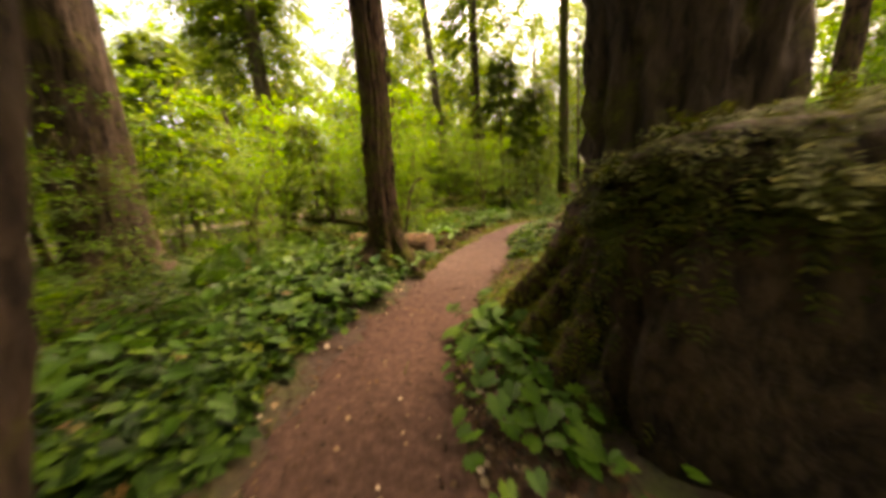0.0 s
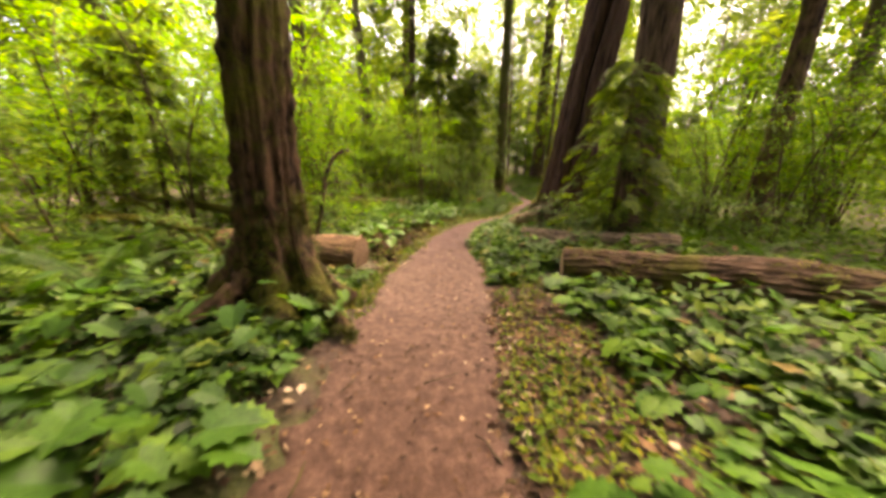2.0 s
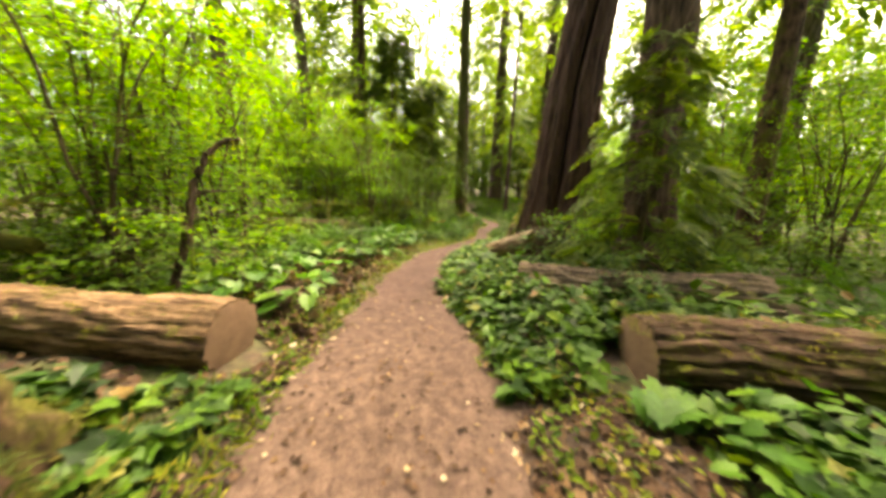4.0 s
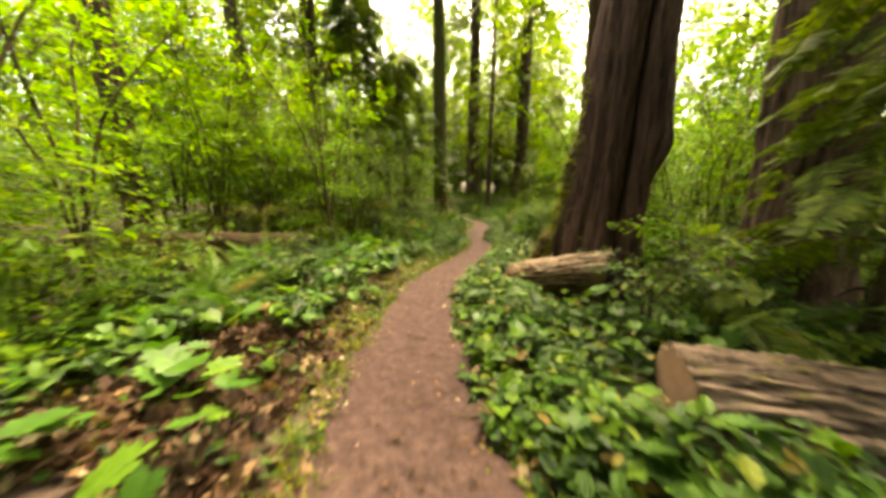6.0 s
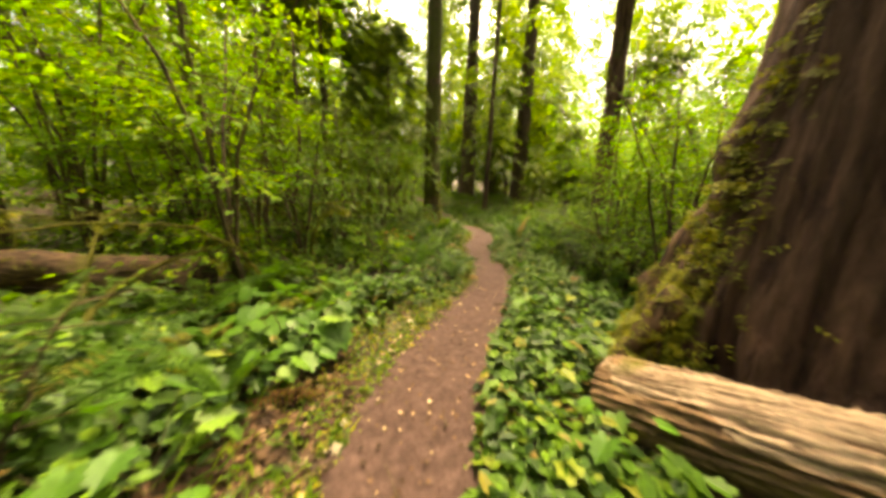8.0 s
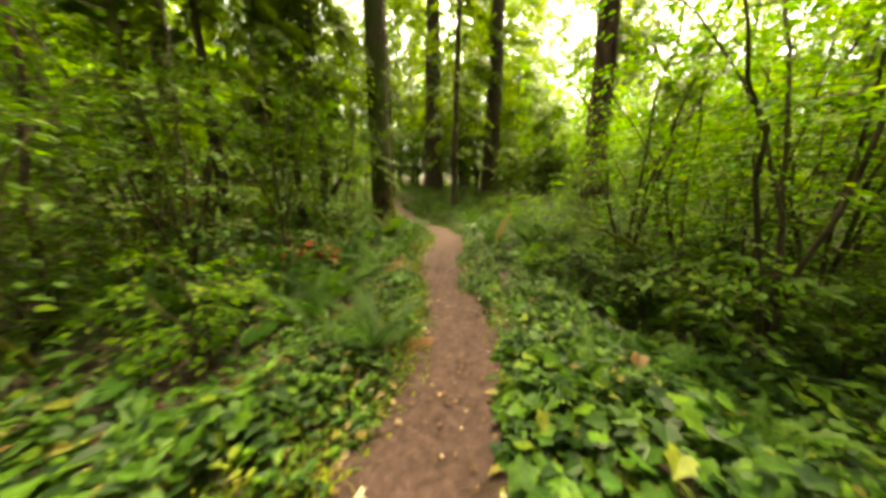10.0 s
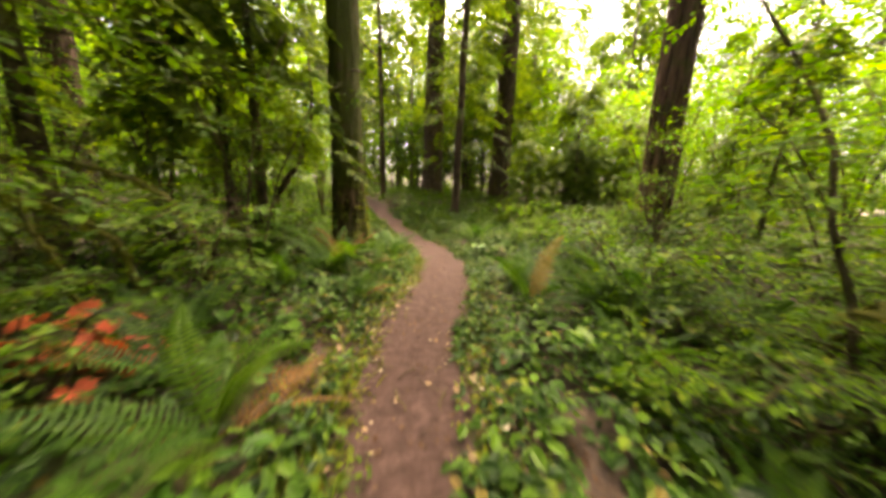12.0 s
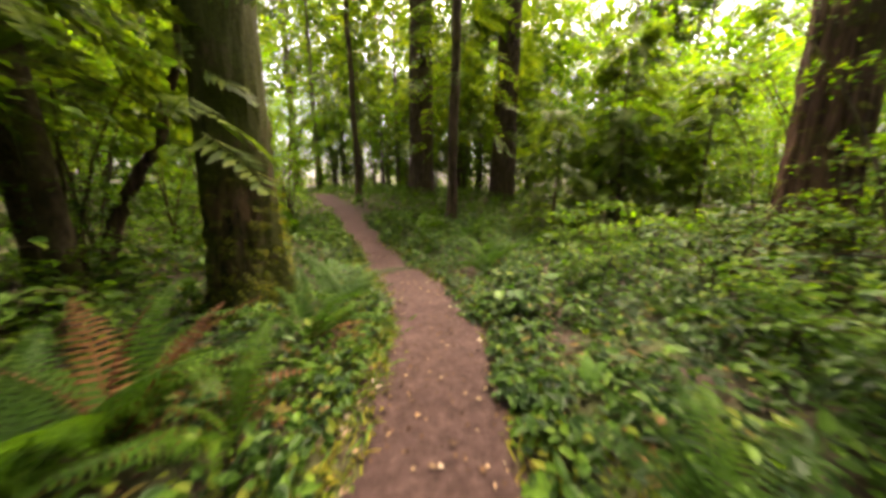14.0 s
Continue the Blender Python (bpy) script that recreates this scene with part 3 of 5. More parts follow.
# the large trees beside the trail
tree_a = conifer(-3.0, 5.74, 0.29, 27, "large fir trunk with furrowed brown bark and mossy flared roots", 11, "bark_moss", 0.34, 5, (0.7, 0.4), seg=96, rings=140, crown_lo=15, ridge=0.16, fh=0.42, moss=(1500, 1.3, -0.6, 1.0))
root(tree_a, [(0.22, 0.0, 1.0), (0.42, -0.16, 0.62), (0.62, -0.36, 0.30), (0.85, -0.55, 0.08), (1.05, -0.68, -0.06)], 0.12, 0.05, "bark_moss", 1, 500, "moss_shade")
root(tree_a, [(-0.1, -0.3, 0.4), (-0.3, -0.62, 0.15), (-0.5, -0.9, -0.05)], 0.10, 0.05, "bark_moss", 2)

tree_s = conifer(0.94, 2.38, 0.52, 28, "very large old fir trunk in deep shade with mossy root flare", 21, "bark_shade", 0.26, 4, (0.3, 0.3), seg=96, rings=130, crown_lo=15, sprays=330, spread=3.4, ridge=0.13, fh=0.55, moss=(3200, 1.5, 2.9, 2.6))
root(tree_s, [(-0.30, -0.05, 1.25), (-0.56, 0.06, 0.70), (-0.82, 0.18, 0.26), (-1.08, 0.30, -0.06)], 0.17, 0.08, "bark_moss", 14, 900)
root(tree_s, [(-0.30, 0.10, 1.45), (-0.58, 0.28, 0.98), (-0.86, 0.50, 0.54), (-1.10, 0.70, 0.24), (-1.28, 0.84, -0.04)], 0.18, 0.08, "bark_moss", 16, 1300)
root(tree_s, [(-0.36, -0.22, 0.8), (-0.58, -0.30, 0.36), (-0.80, -0.36, 0.06), (-0.95, -0.40, -0.08)], 0.14, 0.07, "bark_moss", 15, 500)
root(tree_s, [(-0.38, 0.1, 0.8), (-0.66, 0.25, 0.4), (-0.92, 0.42, 0.12), (-1.1, 0.55, -0.06)], 0.15, 0.07, "bark_moss", 4, 500)
tree_e = conifer(-9.4, 4.35, 0.72, 28, "old mossy fir trunk standing among ferns", 31, "bark_shade", 0.45, 5, (1.6, 0), seg=48, rings=90, crown_lo=14, moss=(1300, 5.0, 0.9, 2.0))
conifer(-1.91, 0.0, 0.30, 16, "dark fir trunk leaning close beside the trail", 41, "bark_shade", 0.06, 5, (1.1, 3.2), seg=40, rings=80, crown_lo=9, sprays=250)
conifer(3.6, 9.75, 0.42, 28, "tall dark fir trunk behind a hemlock sapling", 51, "bark", 0.28, 5, (-0.4, 0.0), seg=44, rings=90, crown_lo=14, sprays=260, spread=2.6)
tree_h = conifer(2.28, 11.5, 0.60, 27, "huge leaning cedar with a deep cleft in its trunk", 61, "bark_red", 0.34, 6, (4.0, 0.3), seg=220, rings=140, crown_lo=15, sprays=280, spread=3.0, ridge=0.04,
                 groove=[(-1.88, 0.045, 0.52, 0.0), (-2.05, 0.16, 0.08, 0.0), (-1.55, 0.22, -0.12, 0.0), (-2.6, 0.2, 0.05, 0.0), (2.95, 0.03, 0.52, 0.36)], fh=0.65, moss=(1900, 4.2, 2.3, 10.0),
                 burls=[(-0.95, 2.65, 0.55, 0.34, 0.16), (-1.15, 3.3, 0.4, 0.4, 0.07), (2.3, 2.4, 0.4, 0.3, 0.10), (2.15, 1.3, 0.35, 0.25, 0.08)])
root(tree_h, [(0.62, 0.05, 3.6), (0.42, 0.36, 2.4), (0.26, 0.72, 1.35), (0.18, 0.98, 0.6), (0.15, 1.15, -0.1)], 0.26, 0.38, "bark_moss", 6, 2200)
root(tree_h, [(-0.38, 0.42, 1.3), (-0.58, 0.62, 0.75), (-0.78, 0.80, 0.3), (-0.95, 0.95, -0.08)], 0.12, 0.06, "bark_moss", 5, 900)
conifer(8.5, 11.5, 0.28, 16, "slender mossy trunk in bright undergrowth", 71, "bark_moss", 0.15, 5, (0.4, 0), seg=28, rings=50, crown_lo=9, sprays=140, spread=2.2)
conifer(2.72, 22.83, 0.34, 26, "straight fir trunk with moss at the bend of the trail", 81, "bark_green", 0.16, 5, (0.05, 0.1), seg=48, rings=90, crown_lo=13, low_limbs=10, moss=(700, 1.6, -0.4, 1.0))
conifer(8.5, 33.3, 0.62, 22, "dark fir trunk beyond the bend of the trail", 91, "bark", 0.16, 5, (0.25, 0), seg=36, rings=70, crown_lo=5.5, low_limbs=10)
conifer(7.36, 27.25, 0.16, 16, "thin dark fir pole beside a larger trunk", 101, "bark", 0.06, 5, (0.5, 0), seg=24, rings=60, crown_lo=2.6, sprays=200, size=0.9, spread=1.5, low_limbs=12)
conifer(12.4, 31.8, 0.62, 20, "fir trunk with bare dead lower limbs", 111, "bark", 0.15, 5, (0.5, 0), seg=32, rings=60, crown_lo=3.4, low_limbs=14)
conifer(9.75, 20.6, 0.36, 26, "reddish cedar trunk half hidden by bright leaves", 121, "bark_cedar", 0.2, 5, (0.3, 0), seg=48, rings=80, crown_lo=10, sprays=420, spread=3.6, moss=(700, 4.0, -2.6, 1.5))
conifer(5.15, 31.6, 0.12, 14, "thin pole tree behind the trail", 131, "bark", 0.04, 5, (-0.2, 0), seg=20, rings=40, crown_lo=2.2, sprays=130, size=0.8, spread=1.3, low_limbs=8)
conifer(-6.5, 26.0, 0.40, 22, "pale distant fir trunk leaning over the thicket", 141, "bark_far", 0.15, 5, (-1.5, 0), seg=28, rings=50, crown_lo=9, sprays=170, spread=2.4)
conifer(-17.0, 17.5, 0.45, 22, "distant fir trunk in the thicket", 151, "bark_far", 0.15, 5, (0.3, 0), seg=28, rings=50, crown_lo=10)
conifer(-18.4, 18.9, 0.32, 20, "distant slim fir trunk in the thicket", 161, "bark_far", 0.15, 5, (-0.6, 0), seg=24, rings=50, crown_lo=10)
conifer(-8.5, 19.5, 0.36, 20, "fir trunk behind the maples", 171, "bark", 0.15, 5, (-0.3, 0), seg=28, rings=50, crown_lo=9, sprays=170, spread=2.4)
conifer(-4.2, 27.5, 0.34, 20, "dark fir trunk deep in the thicket", 181, "bark", 0.15, 5, (0.3, 0), seg=28, rings=50, crown_lo=8, sprays=170, spread=2.4)
conifer(-3.2, 22.6, 0.25, 18, "dark fir trunk among mossy branches", 191, "bark", 0.12, 5, (0.2, 0), seg=28, rings=50, crown_lo=7, sprays=170, spread=2.4)
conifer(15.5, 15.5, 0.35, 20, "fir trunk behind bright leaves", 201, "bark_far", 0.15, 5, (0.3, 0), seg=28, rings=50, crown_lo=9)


# unseen firs added behind the start; their crowns darken mound and left bank
for _x, _y, _r, _s in ((5.6, -3.2, 0.38, 211), (-4.8, -3.4, 0.42, 221), (-8.5, -1.5, 0.36, 251)):
    conifer(_x, _y, _r, 22, "unseen fir added behind the trail's start to block light", _s, "bark", 0.18, 5, (0.2, 0.3), seg=32, rings=50, crown_lo=8, sprays=260, spread=3.2)


def root_mound():
    """The mossy mass of roots and soil beside the great trunk."""
    seg, rings = 96, 40
    th = np.linspace(0, 2 * np.pi, seg, endpoint=False)
    u = np.linspace(0, 1, rings)
    U, T_ = np.meshgrid(u, th, indexing='ij')
    prof = np.where(U < 0.72, 1.0 - 0.12 * (U / 0.72) + 0.10 * np.sin(3.0 * U), np.sqrt(np.clip(1 - ((U - 0.72) / 0.28) ** 2, 0, 1)) * 0.98)
    z = np.where(U < 0.72, -0.3 + 1.72 * U / 0.72, 1.42 + 0.34 * np.sin((U - 0.72) / 0.28 * np.pi / 2))
    lump = 1 + 0.10 * np.sin(5 * T_ + 3 * U) + 0.06 * np.sin(11 * T_ - 7 * U) + 0.03 * np.sin(23 * T_ + 13 * U)
    x, y = 1.55 * prof * lump * np.cos(T_), 0.52 * prof * lump * np.sin(T_)
    z = z + 0.05 * np.sin(4 * x + 1) * U + 0.12 * x * U * 0.5
    V = np.stack([x, y, z], -1).reshape(-1, 3)
    i = (np.arange(rings - 1)[:, None] * seg + np.arange(seg)[None, :]).ravel()
    j = (np.arange(rings - 1)[:, None] * seg + (np.arange(seg)[None, :] + 1) % seg).ravel()
    F = np.stack([i, j, j + seg, i + seg], -1).tolist()
    t = thing("root_mound", 2.02, 1.68, float(ground_z(2.02, 1.68)) + 0.06, "dark mass of roots and soil topped with hanging moss", "root mass", rz=-4)
    # the blackness of the shaded face comes from this colour
    part("root_mass", mesh_data("root_mass", V, F, M["rot_shade"]), t)
    r = np.random.default_rng(5)
    n = 8000
    uu, tt = U.ravel(), T_.ravel()
    w = np.where(uu > 0.66, 1.0, np.where(uu > 0.54, 0.12, 0.006)) * np.clip(0.75 + wave(4 * tt, 5 * uu, 1.0, 2.0), 0.1, 1.4)
    w = w * np.where(uu > 0.72, np.clip(1.15 - uu, 0.05, 1), 0.6)
    c = r.choice(len(V), n, p=w / w.sum())
    pos = V[c] + r.normal(0, 0.035, (n, 3)) + [0, 0, 0.02]
    R = rots(tt[c] + r.normal(0, 0.5, n), -0.95 + 0.8 * np.clip((uu[c] - 0.66) / 0.2, 0, 1) + r.normal(0, 0.28, n), r.normal(0, 0.4, n))
    V, F = scatter(TUFT, pos, R, r.uniform(0.05, 0.17, n))
    part("moss", mesh_data("moss", V, F, M["moss_shade"], False), t, "shaggy moss fringe in a shade-darkened olive", kind="stuff")
    TREES.append((2.02, 1.68, 0.9))
    TREES.append((1.0, 1.68, 0.6))
    TREES.append((3.0, 1.68, 0.7))


root_mound()


# ---- fallen logs ----
def fallen_log(name, p0, p1, r, label, mat, end="sawn", seg=40, rings=36, seed=0, knob=0.05, flat=0.0, roll=0.0, face="log_peeled", tufts=0, bow=0.0, ridge=0.06, ridges=9, slant=0.0):
    p0, p1 = Vector(p0), Vector(p1)
    L = (p1 - p0).length
    rr = np.random.default_rng(seed)
    t = new(name)
    xax = (p1 - p0).normalized()
    yax = Vector((0, 0, 1)).cross(xax).normalized()
    m = Matrix.Identity(4)
    for k, axis_ in enumerate((xax, yax, xax.cross(yax))):
        m.col[k][:3] = axis_
    m.translation = p0
    t.matrix_basis = m @ Matrix.Rotation(radians(roll), 4, 'X')
    tagged(t, label, "log")
    x = np.linspace(0, L, rings)
    th = np.linspace(0, 2 * np.pi, seg, endpoint=False)
    X, T_ = np.meshgrid(x, th, indexing='ij')
    ph = rr.uniform(0, 6.28, 4)
    rad = r * (1 + knob * np.sin(1.7 * X + 2 * T_ + ph[0]) + 0.5 * knob * np.sin(4.1 * X - 3 * T_ + ph[1])
               + ridge * (np.abs(np.sin(ridges * T_ + 0.8 * np.sin(2 * X + ph[2]) + 0.35 * np.sin(7.3 * X + 4 * T_))) - 0.6)
               + 0.45 * ridge * np.sin(11 * X + 5 * np.sin(ridges * T_) + ph[3])) + rr.normal(0, 0.005, X.shape)
    zz = rad * np.sin(T_)
    if flat:
        cut = np.sin(T_) + 0.22 * np.sin(2.3 * X + 1.0) + 0.12 * np.sin(9 * X + 2 * T_) > flat
        X = X + slant * (-0.14 * np.cos(T_) - 0.18 * np.sin(T_)) * np.clip(1 - X / 0.7, 0, 1)
    V = np.stack([X + 0 * T_, rad * np.cos(T_) + bow * np.sin(2.2 * X), zz + 0.5 * bow * np.sin(3.1 * X + 1)], -1)
    i = (np.arange(rings - 1)[:, None] * seg + np.arange(seg)[None, :]).ravel()
    j = (np.arange(rings - 1)[:, None] * seg + (np.arange(seg)[None, :] + 1) % seg).ravel()
    F = np.stack([i, j, j + seg, i + seg], -1).tolist()
    if flat:
        cut = cut.ravel()
        split = [f for f in F if cut[f].sum() > 2]
        F = [f for f in F if cut[f].sum() <= 2]
        part("peeled_top", mesh_data("peeled_top", V.reshape(-1, 3), split, M[face]), t, "pale log top: bleached wood where bark has gone, light painted on the orange one")
    part("bark", mesh_data("bark", V.reshape(-1, 3), F, M[mat]), t)
    for row, x0, s in ((V[0], -0.004, -1), (V[-1], L + 0.004, 1)):
        cv = np.concatenate([row * [1, 0.985, 0.985] + [s * 0.004, 0, 0], row * [1, 0.55, 0.55] + [s * 0.018, 0, 0], [[x0 + s * 0.02, 0, 0]]])
        cf = []
        for k in range(seg):
            q = (k + 1) % seg
            a, b, c, d = k, q, seg + q, seg + k
            cf.append([a, b, c, d] if s > 0 else [d, c, b, a])
            cf.append([d, c, 2 * seg] if s > 0 else [2 * seg, c, d])
        part("cut_end", mesh_data("cut_end", cv, cf, M[end]), t, "sawn end with growth rings")
    if tufts:
        up = V.reshape(-1, 3)[(zz > 0.25 * r).ravel()]
        w = np.clip(wave(up[:, 0], 3 * up[:, 1], 1.2, seed) + 0.35, 0.0, 1) + 0.02
        q = up[rr.choice(len(up), tufts, p=w / w.sum())] + rr.normal(0, 0.015, (tufts, 3))
        mv, mf = scatter(TUFT, q, rots(rr.uniform(0, 6.28, tufts), rr.normal(-0.2, 0.4, tufts), rr.normal(0, 0.5, tufts)), rr.uniform(0.05, 0.13, tufts))
        part("moss", mesh_data("moss", mv, mf, M["yellow"], False), t, "patches of moss", kind="stuff")
    LOGS.append(((p0.x, p0.y), (p1.x, p1.y), r))
    return t


# the pale strip along the top of this log is painted-in light
fallen_log("log", (-2.46, 7.26, 0.27), (-5.2, 7.95, 0.30), 0.27, "sawn log with peeling orange-brown bark beside the path", "log", seed=1, tufts=160, bow=0.02, flat=0.62, rings=60, seg=72, ridge=0.07, face="log_lit_top")
fallen_log("log", (0.66, 6.62, 0.25), (4.2, 5.35, 0.30), 0.30, "dark weathered log lying among broad-leaved plants", "log_dark", seed=2, tufts=700, bow=0.05, knob=0.09, rings=110, seg=96, ridge=0.12, ridges=11)
fallen_log("log", (0.66, 8.78, 0.15), (2.9, 7.3, 0.24), 0.34, "weathered grey-brown log with cracked bark in the undergrowth", "log_grey", seed=3, tufts=150, bow=0.03, knob=0.08, rings=90, seg=112, ridge=0.13, ridges=12)
fallen_log("log", (1.58, 10.36, 0.58), (1.26, 11.9, 0.12), 0.25, "round log with a bleached peeled top below the leaning cedar", "log", "log_dark", seed=4, flat=0.66, roll=-16, seg=112, rings=70, ridge=0.09, ridges=13, slant=1.0)
fallen_log("log_stub", (1.58, 10.52, -0.02), (1.56, 10.54, 0.46), 0.08, "short brown stub propping up a peeled log", "log_dark", seed=5, rings=8, seg=20)
fallen_log("log", (-2.5, 14.85, 0.40), (-7.0, 16.4, 0.50), 0.26, "dark rotten brown log with a little moss behind the plants", "log_dark", "rot_shade", seed=6, tufts=260, bow=0.05, knob=0.12, rings=70)
fallen_log("log", (-5.4, 8.9, 0.75), (-9.0, 10.2, 1.0), 0.09, "thin mossy windfall pole caught in the brush", "moss", "moss", seed=7)
fallen_log("log", (-4.6, 8.6, 0.10), (-8.0, 8.2, 0.85), 0.07, "thin slanting windfall branch in the brush", "moss", "moss", seed=8)
fallen_log("log", (-0.9, 14.4, 0.26), (-3.1, 11.9, 0.26), 0.11, "mossy fallen branch beside the path", "moss", "moss", seed=9, tufts=700, bow=0.05, knob=0.1)


# ---- undergrowth: shrubs ----
def shrub_master(name, label, h, spread, stems, sprays, leaves, leaf, lsize, mat, seed, arch=0.5, layer=0.05, lo=0.14):
    r = np.random.default_rng(seed)
    t = thing(name, 0, 0, 0, label, "shrub", "undergrowth shrubs")
    stem_lines = []
    for k in range(stems):
        a = 2 * np.pi * k / stems + r.normal(0, 0.5)
        hh, rr_ = h * r.uniform(0.65, 1.0), spread * r.uniform(0.35, 0.95)
        u = np.linspace(0, 1, 12)
        wob = np.cumsum(r.normal(0, 0.03, (12, 2)), 0)
        p = np.stack([np.cos(a) * rr_ * u ** 1.5 + wob[:, 0], np.sin(a) * rr_ * u ** 1.5 + wob[:, 1], hh * (u * (1 + arch) - arch * u * u) - 0.15 * (u == 0)], -1)
        stem_lines.append(p)
        part("stem", mesh_data("stem", *tube(p, np.linspace(0.020, 0.005, 12) * (h / 3.0) ** 0.5, 6), M["twig"]), t)
    P, R_, S, twigs = [], [], [], []
    for k in range(sprays):
        p = stem_lines[k % stems]
        u = r.uniform(lo, 1.0)
        c = np.array([np.interp(u * 11, np.arange(12), p[:, j]) for j in range(3)])
        a, L = r.uniform(0, 6.28), spread * r.uniform(0.35, 0.85)
        v = np.linspace(0, 1, 5)
        tw = c + np.stack([np.cos(a) * L * v, np.sin(a) * L * v, 0.10 * L * v - 0.22 * L * v * v], -1)
        twigs.append(tube(tw, np.linspace(0.007, 0.0025, 5), 3, False))
        n = leaves
        q = r.uniform(0.12, 1.05, n)
        side = r.choice([-1.0, 1.0], n) * r.uniform(0.02, 0.34, n) * L * (1.1 - 0.6 * q)
        pos = c + np.stack([np.cos(a) * L * q - np.sin(a) * side, np.sin(a) * L * q + np.cos(a) * side, 0.10 * L * q - 0.22 * L * q * q + r.normal(0, layer, n)], -1)
        P.append(pos)
        R_.append(rots(a + np.sign(side) * r.uniform(0.3, 1.3, n), r.normal(-0.22, 0.22, n), r.normal(0, 0.3, n)))
        S.append(lsize * r.uniform(0.6, 1.25, n))
    part("twig", mesh_data("twig", *join(twigs), M["twig"]), t, kind="stuff")
    V, F = scatter(leaf, np.concatenate(P), np.concatenate(R_), np.concatenate(S))
    part("crown", mesh_data("crown", V, F, M[mat], False), t, kind="stuff")
    return t


MASTERS = {
    "maple": [shrub_master("vine_maple", "vine maple with arching stems and layered bright green leaves", 4.6, 1.7, 4, 52, 34, shape_, 0.078, "maple", s, lo=0.07) for shape_, s in ((OVAL, 301), (OVAL, 302), (OVAL, 303))],
    "maple_far": [shrub_master("vine_maple", "tall vine maple with sheets of bright green leaves", 6.2, 2.3, 4, 60, 30, DIAMOND, 0.17, "maple", s) for s in (311, 312)],
    "dark": [shrub_master("vine_maple", "vine maple with a shaded green painted into its leaves and mossy stems", 4.2, 1.7, 4, 44, 32, DIAMOND, 0.10, "maple_dark", s) for s in (321, 322)],
    "low": [shrub_master("low_shrub", "low leafy shrub with small oval leaves", 1.25, 0.65, 4, 34, 18, DIAMOND, 0.085, m_, s, 0.35, 0.03, 0.15) for m_, s in (("maple", 331), ("maple_dark", 332), ("cover", 333))],
}


def hemlock_master(h, seed, spread=1.1, lo=0.25, n=200, size=0.52):
    t = thing("hemlock_sapling", 0, 0, 0, "young hemlock with soft drooping needle sprays", "tree", "hemlock saplings")
    u = np.linspace(0, 1, 10)
    part("trunk", mesh_data("trunk", *tube(np.stack([0.05 * np.sin(3 * u), 0.05 * np.cos(4 * u), h * u - 0.1], -1), np.linspace(0.016 * h, 0.006, 10), 8), M["twig"]), t)
    part("limb", mesh_data("limb", *join(limbs(h, lo, 24, spread * 0.9, (0, 0), 0.05, seed)), M["twig"]), t, kind="stuff")
    part("crown", mesh_data("crown", *crown_sprays(h, lo, spread, n, size, (0, 0), seed + 1, None, 0.30), M["needle"], False), t, kind="stuff")
    return t


MASTERS["hemlock"] = [hemlock_master(3.6, 341, n=280, size=0.46), hemlock_master(5.6, 343, 1.6, 0.8, 400, 0.56)]
MASTERS["hemlock_tall"] = [hemlock_master(9.0, 345, 2.2, 2.6, 480, 0.78)]
USED = set()


def plant_at(kind, x, y, k=0, s=1.0, rz=0.0, dz=0.0):
    """The first use of a master moves it; later uses copy it."""
    ob = MASTERS[kind][k % len(MASTERS[kind])]
    m = pose(x, y, float(ground_z(x, y)) + dz, 0, 0, rz) @ Matrix.Scale(s, 4)
    if ob.name in USED:
        return copy_thing_scaled(ob, m)
    USED.add(ob.name)
    ob.matrix_basis = m
    return ob


def copy_thing_scaled(ob, m):
    keep = ob.matrix_basis.copy()
    ob.matrix_basis = Matrix.Identity(4)
    c = copy_thing(ob, m)
    ob.matrix_basis = keep
    return c


plant_at("hemlock", 2.5, 8.7, 0, 1.0)
plant_at("hemlock_tall", 8.3, 6.6, 0, 1.0)
for _k, (_x, _y) in enumerate(((-12.0, 4.2), (-13.5, 9.0), (-11.0, -0.5), (-1.4, 21.8), (0.1, 24.3), (0.9, 23.3))):
    plant_at("hemlock_tall", _x, _y, 0, 0.85 + 0.08 * (_k % 4), 67 * _k)
for _k, (_x, _y, _s) in enumerate(((13.2, 26.2, 1.3), (15.6, 29.4, 1.5), (17.5, 26.0, 1.3), (0.4, 31.5, 1.3), (-1.8, 30.2, 1.3), (12.4, 36.0, 1.6), (10.5, 14.5, 1.2), (12.5, 17.0, 1.4), (11.5, 11.8, 1.3), (14.2, 14.0, 1.5))):
    plant_at("maple_far", _x, _y, _k, _s, 51 * _k)
plant_at("dark", -6.8, 3.2, 0, 0.85, 10)
plant_at("dark", -6.2, 1.9, 1, 0.8, 70)
for _x, _y, _k in ((-6.0, 5.2, 0), (-7.4, 7.2, 1)):
    plant_at("maple", _x, _y, _k, 0.7, 50 * _k)
for _x, _y, _k in ((-10.8, 6.6, 1), (-11.5, 2.6, 0)):
    plant_at("dark", _x, _y, _k, 0.9, 60 * _k + 20)
plant_at("hemlock", -7.6, 9.4, 1, 0.8, 80)
for _x, _y, _k in ((-6.6, 9.0, 0), (-5.4, 11.6, 1), (-4.6, 8.9, 2)):
    plant_at("maple", _x, _y, _k, 1.1, 80 * _k)
for _x, _y, _k in ((-1.9, 14.4, 0), (5.0, 14.2, 2), (5.9, 16.4, 1)):
    plant_at("maple", _x, _y, _k, 1.15, 100 * _k)
plant_at("maple", -5.3, 9.8, 0, 0.95, 40)
plant_at("maple", -4.2, 17.6, 1, 1.05, 200)
plant_at("maple", -3.4, 17.0, 2, 1.0, 90)
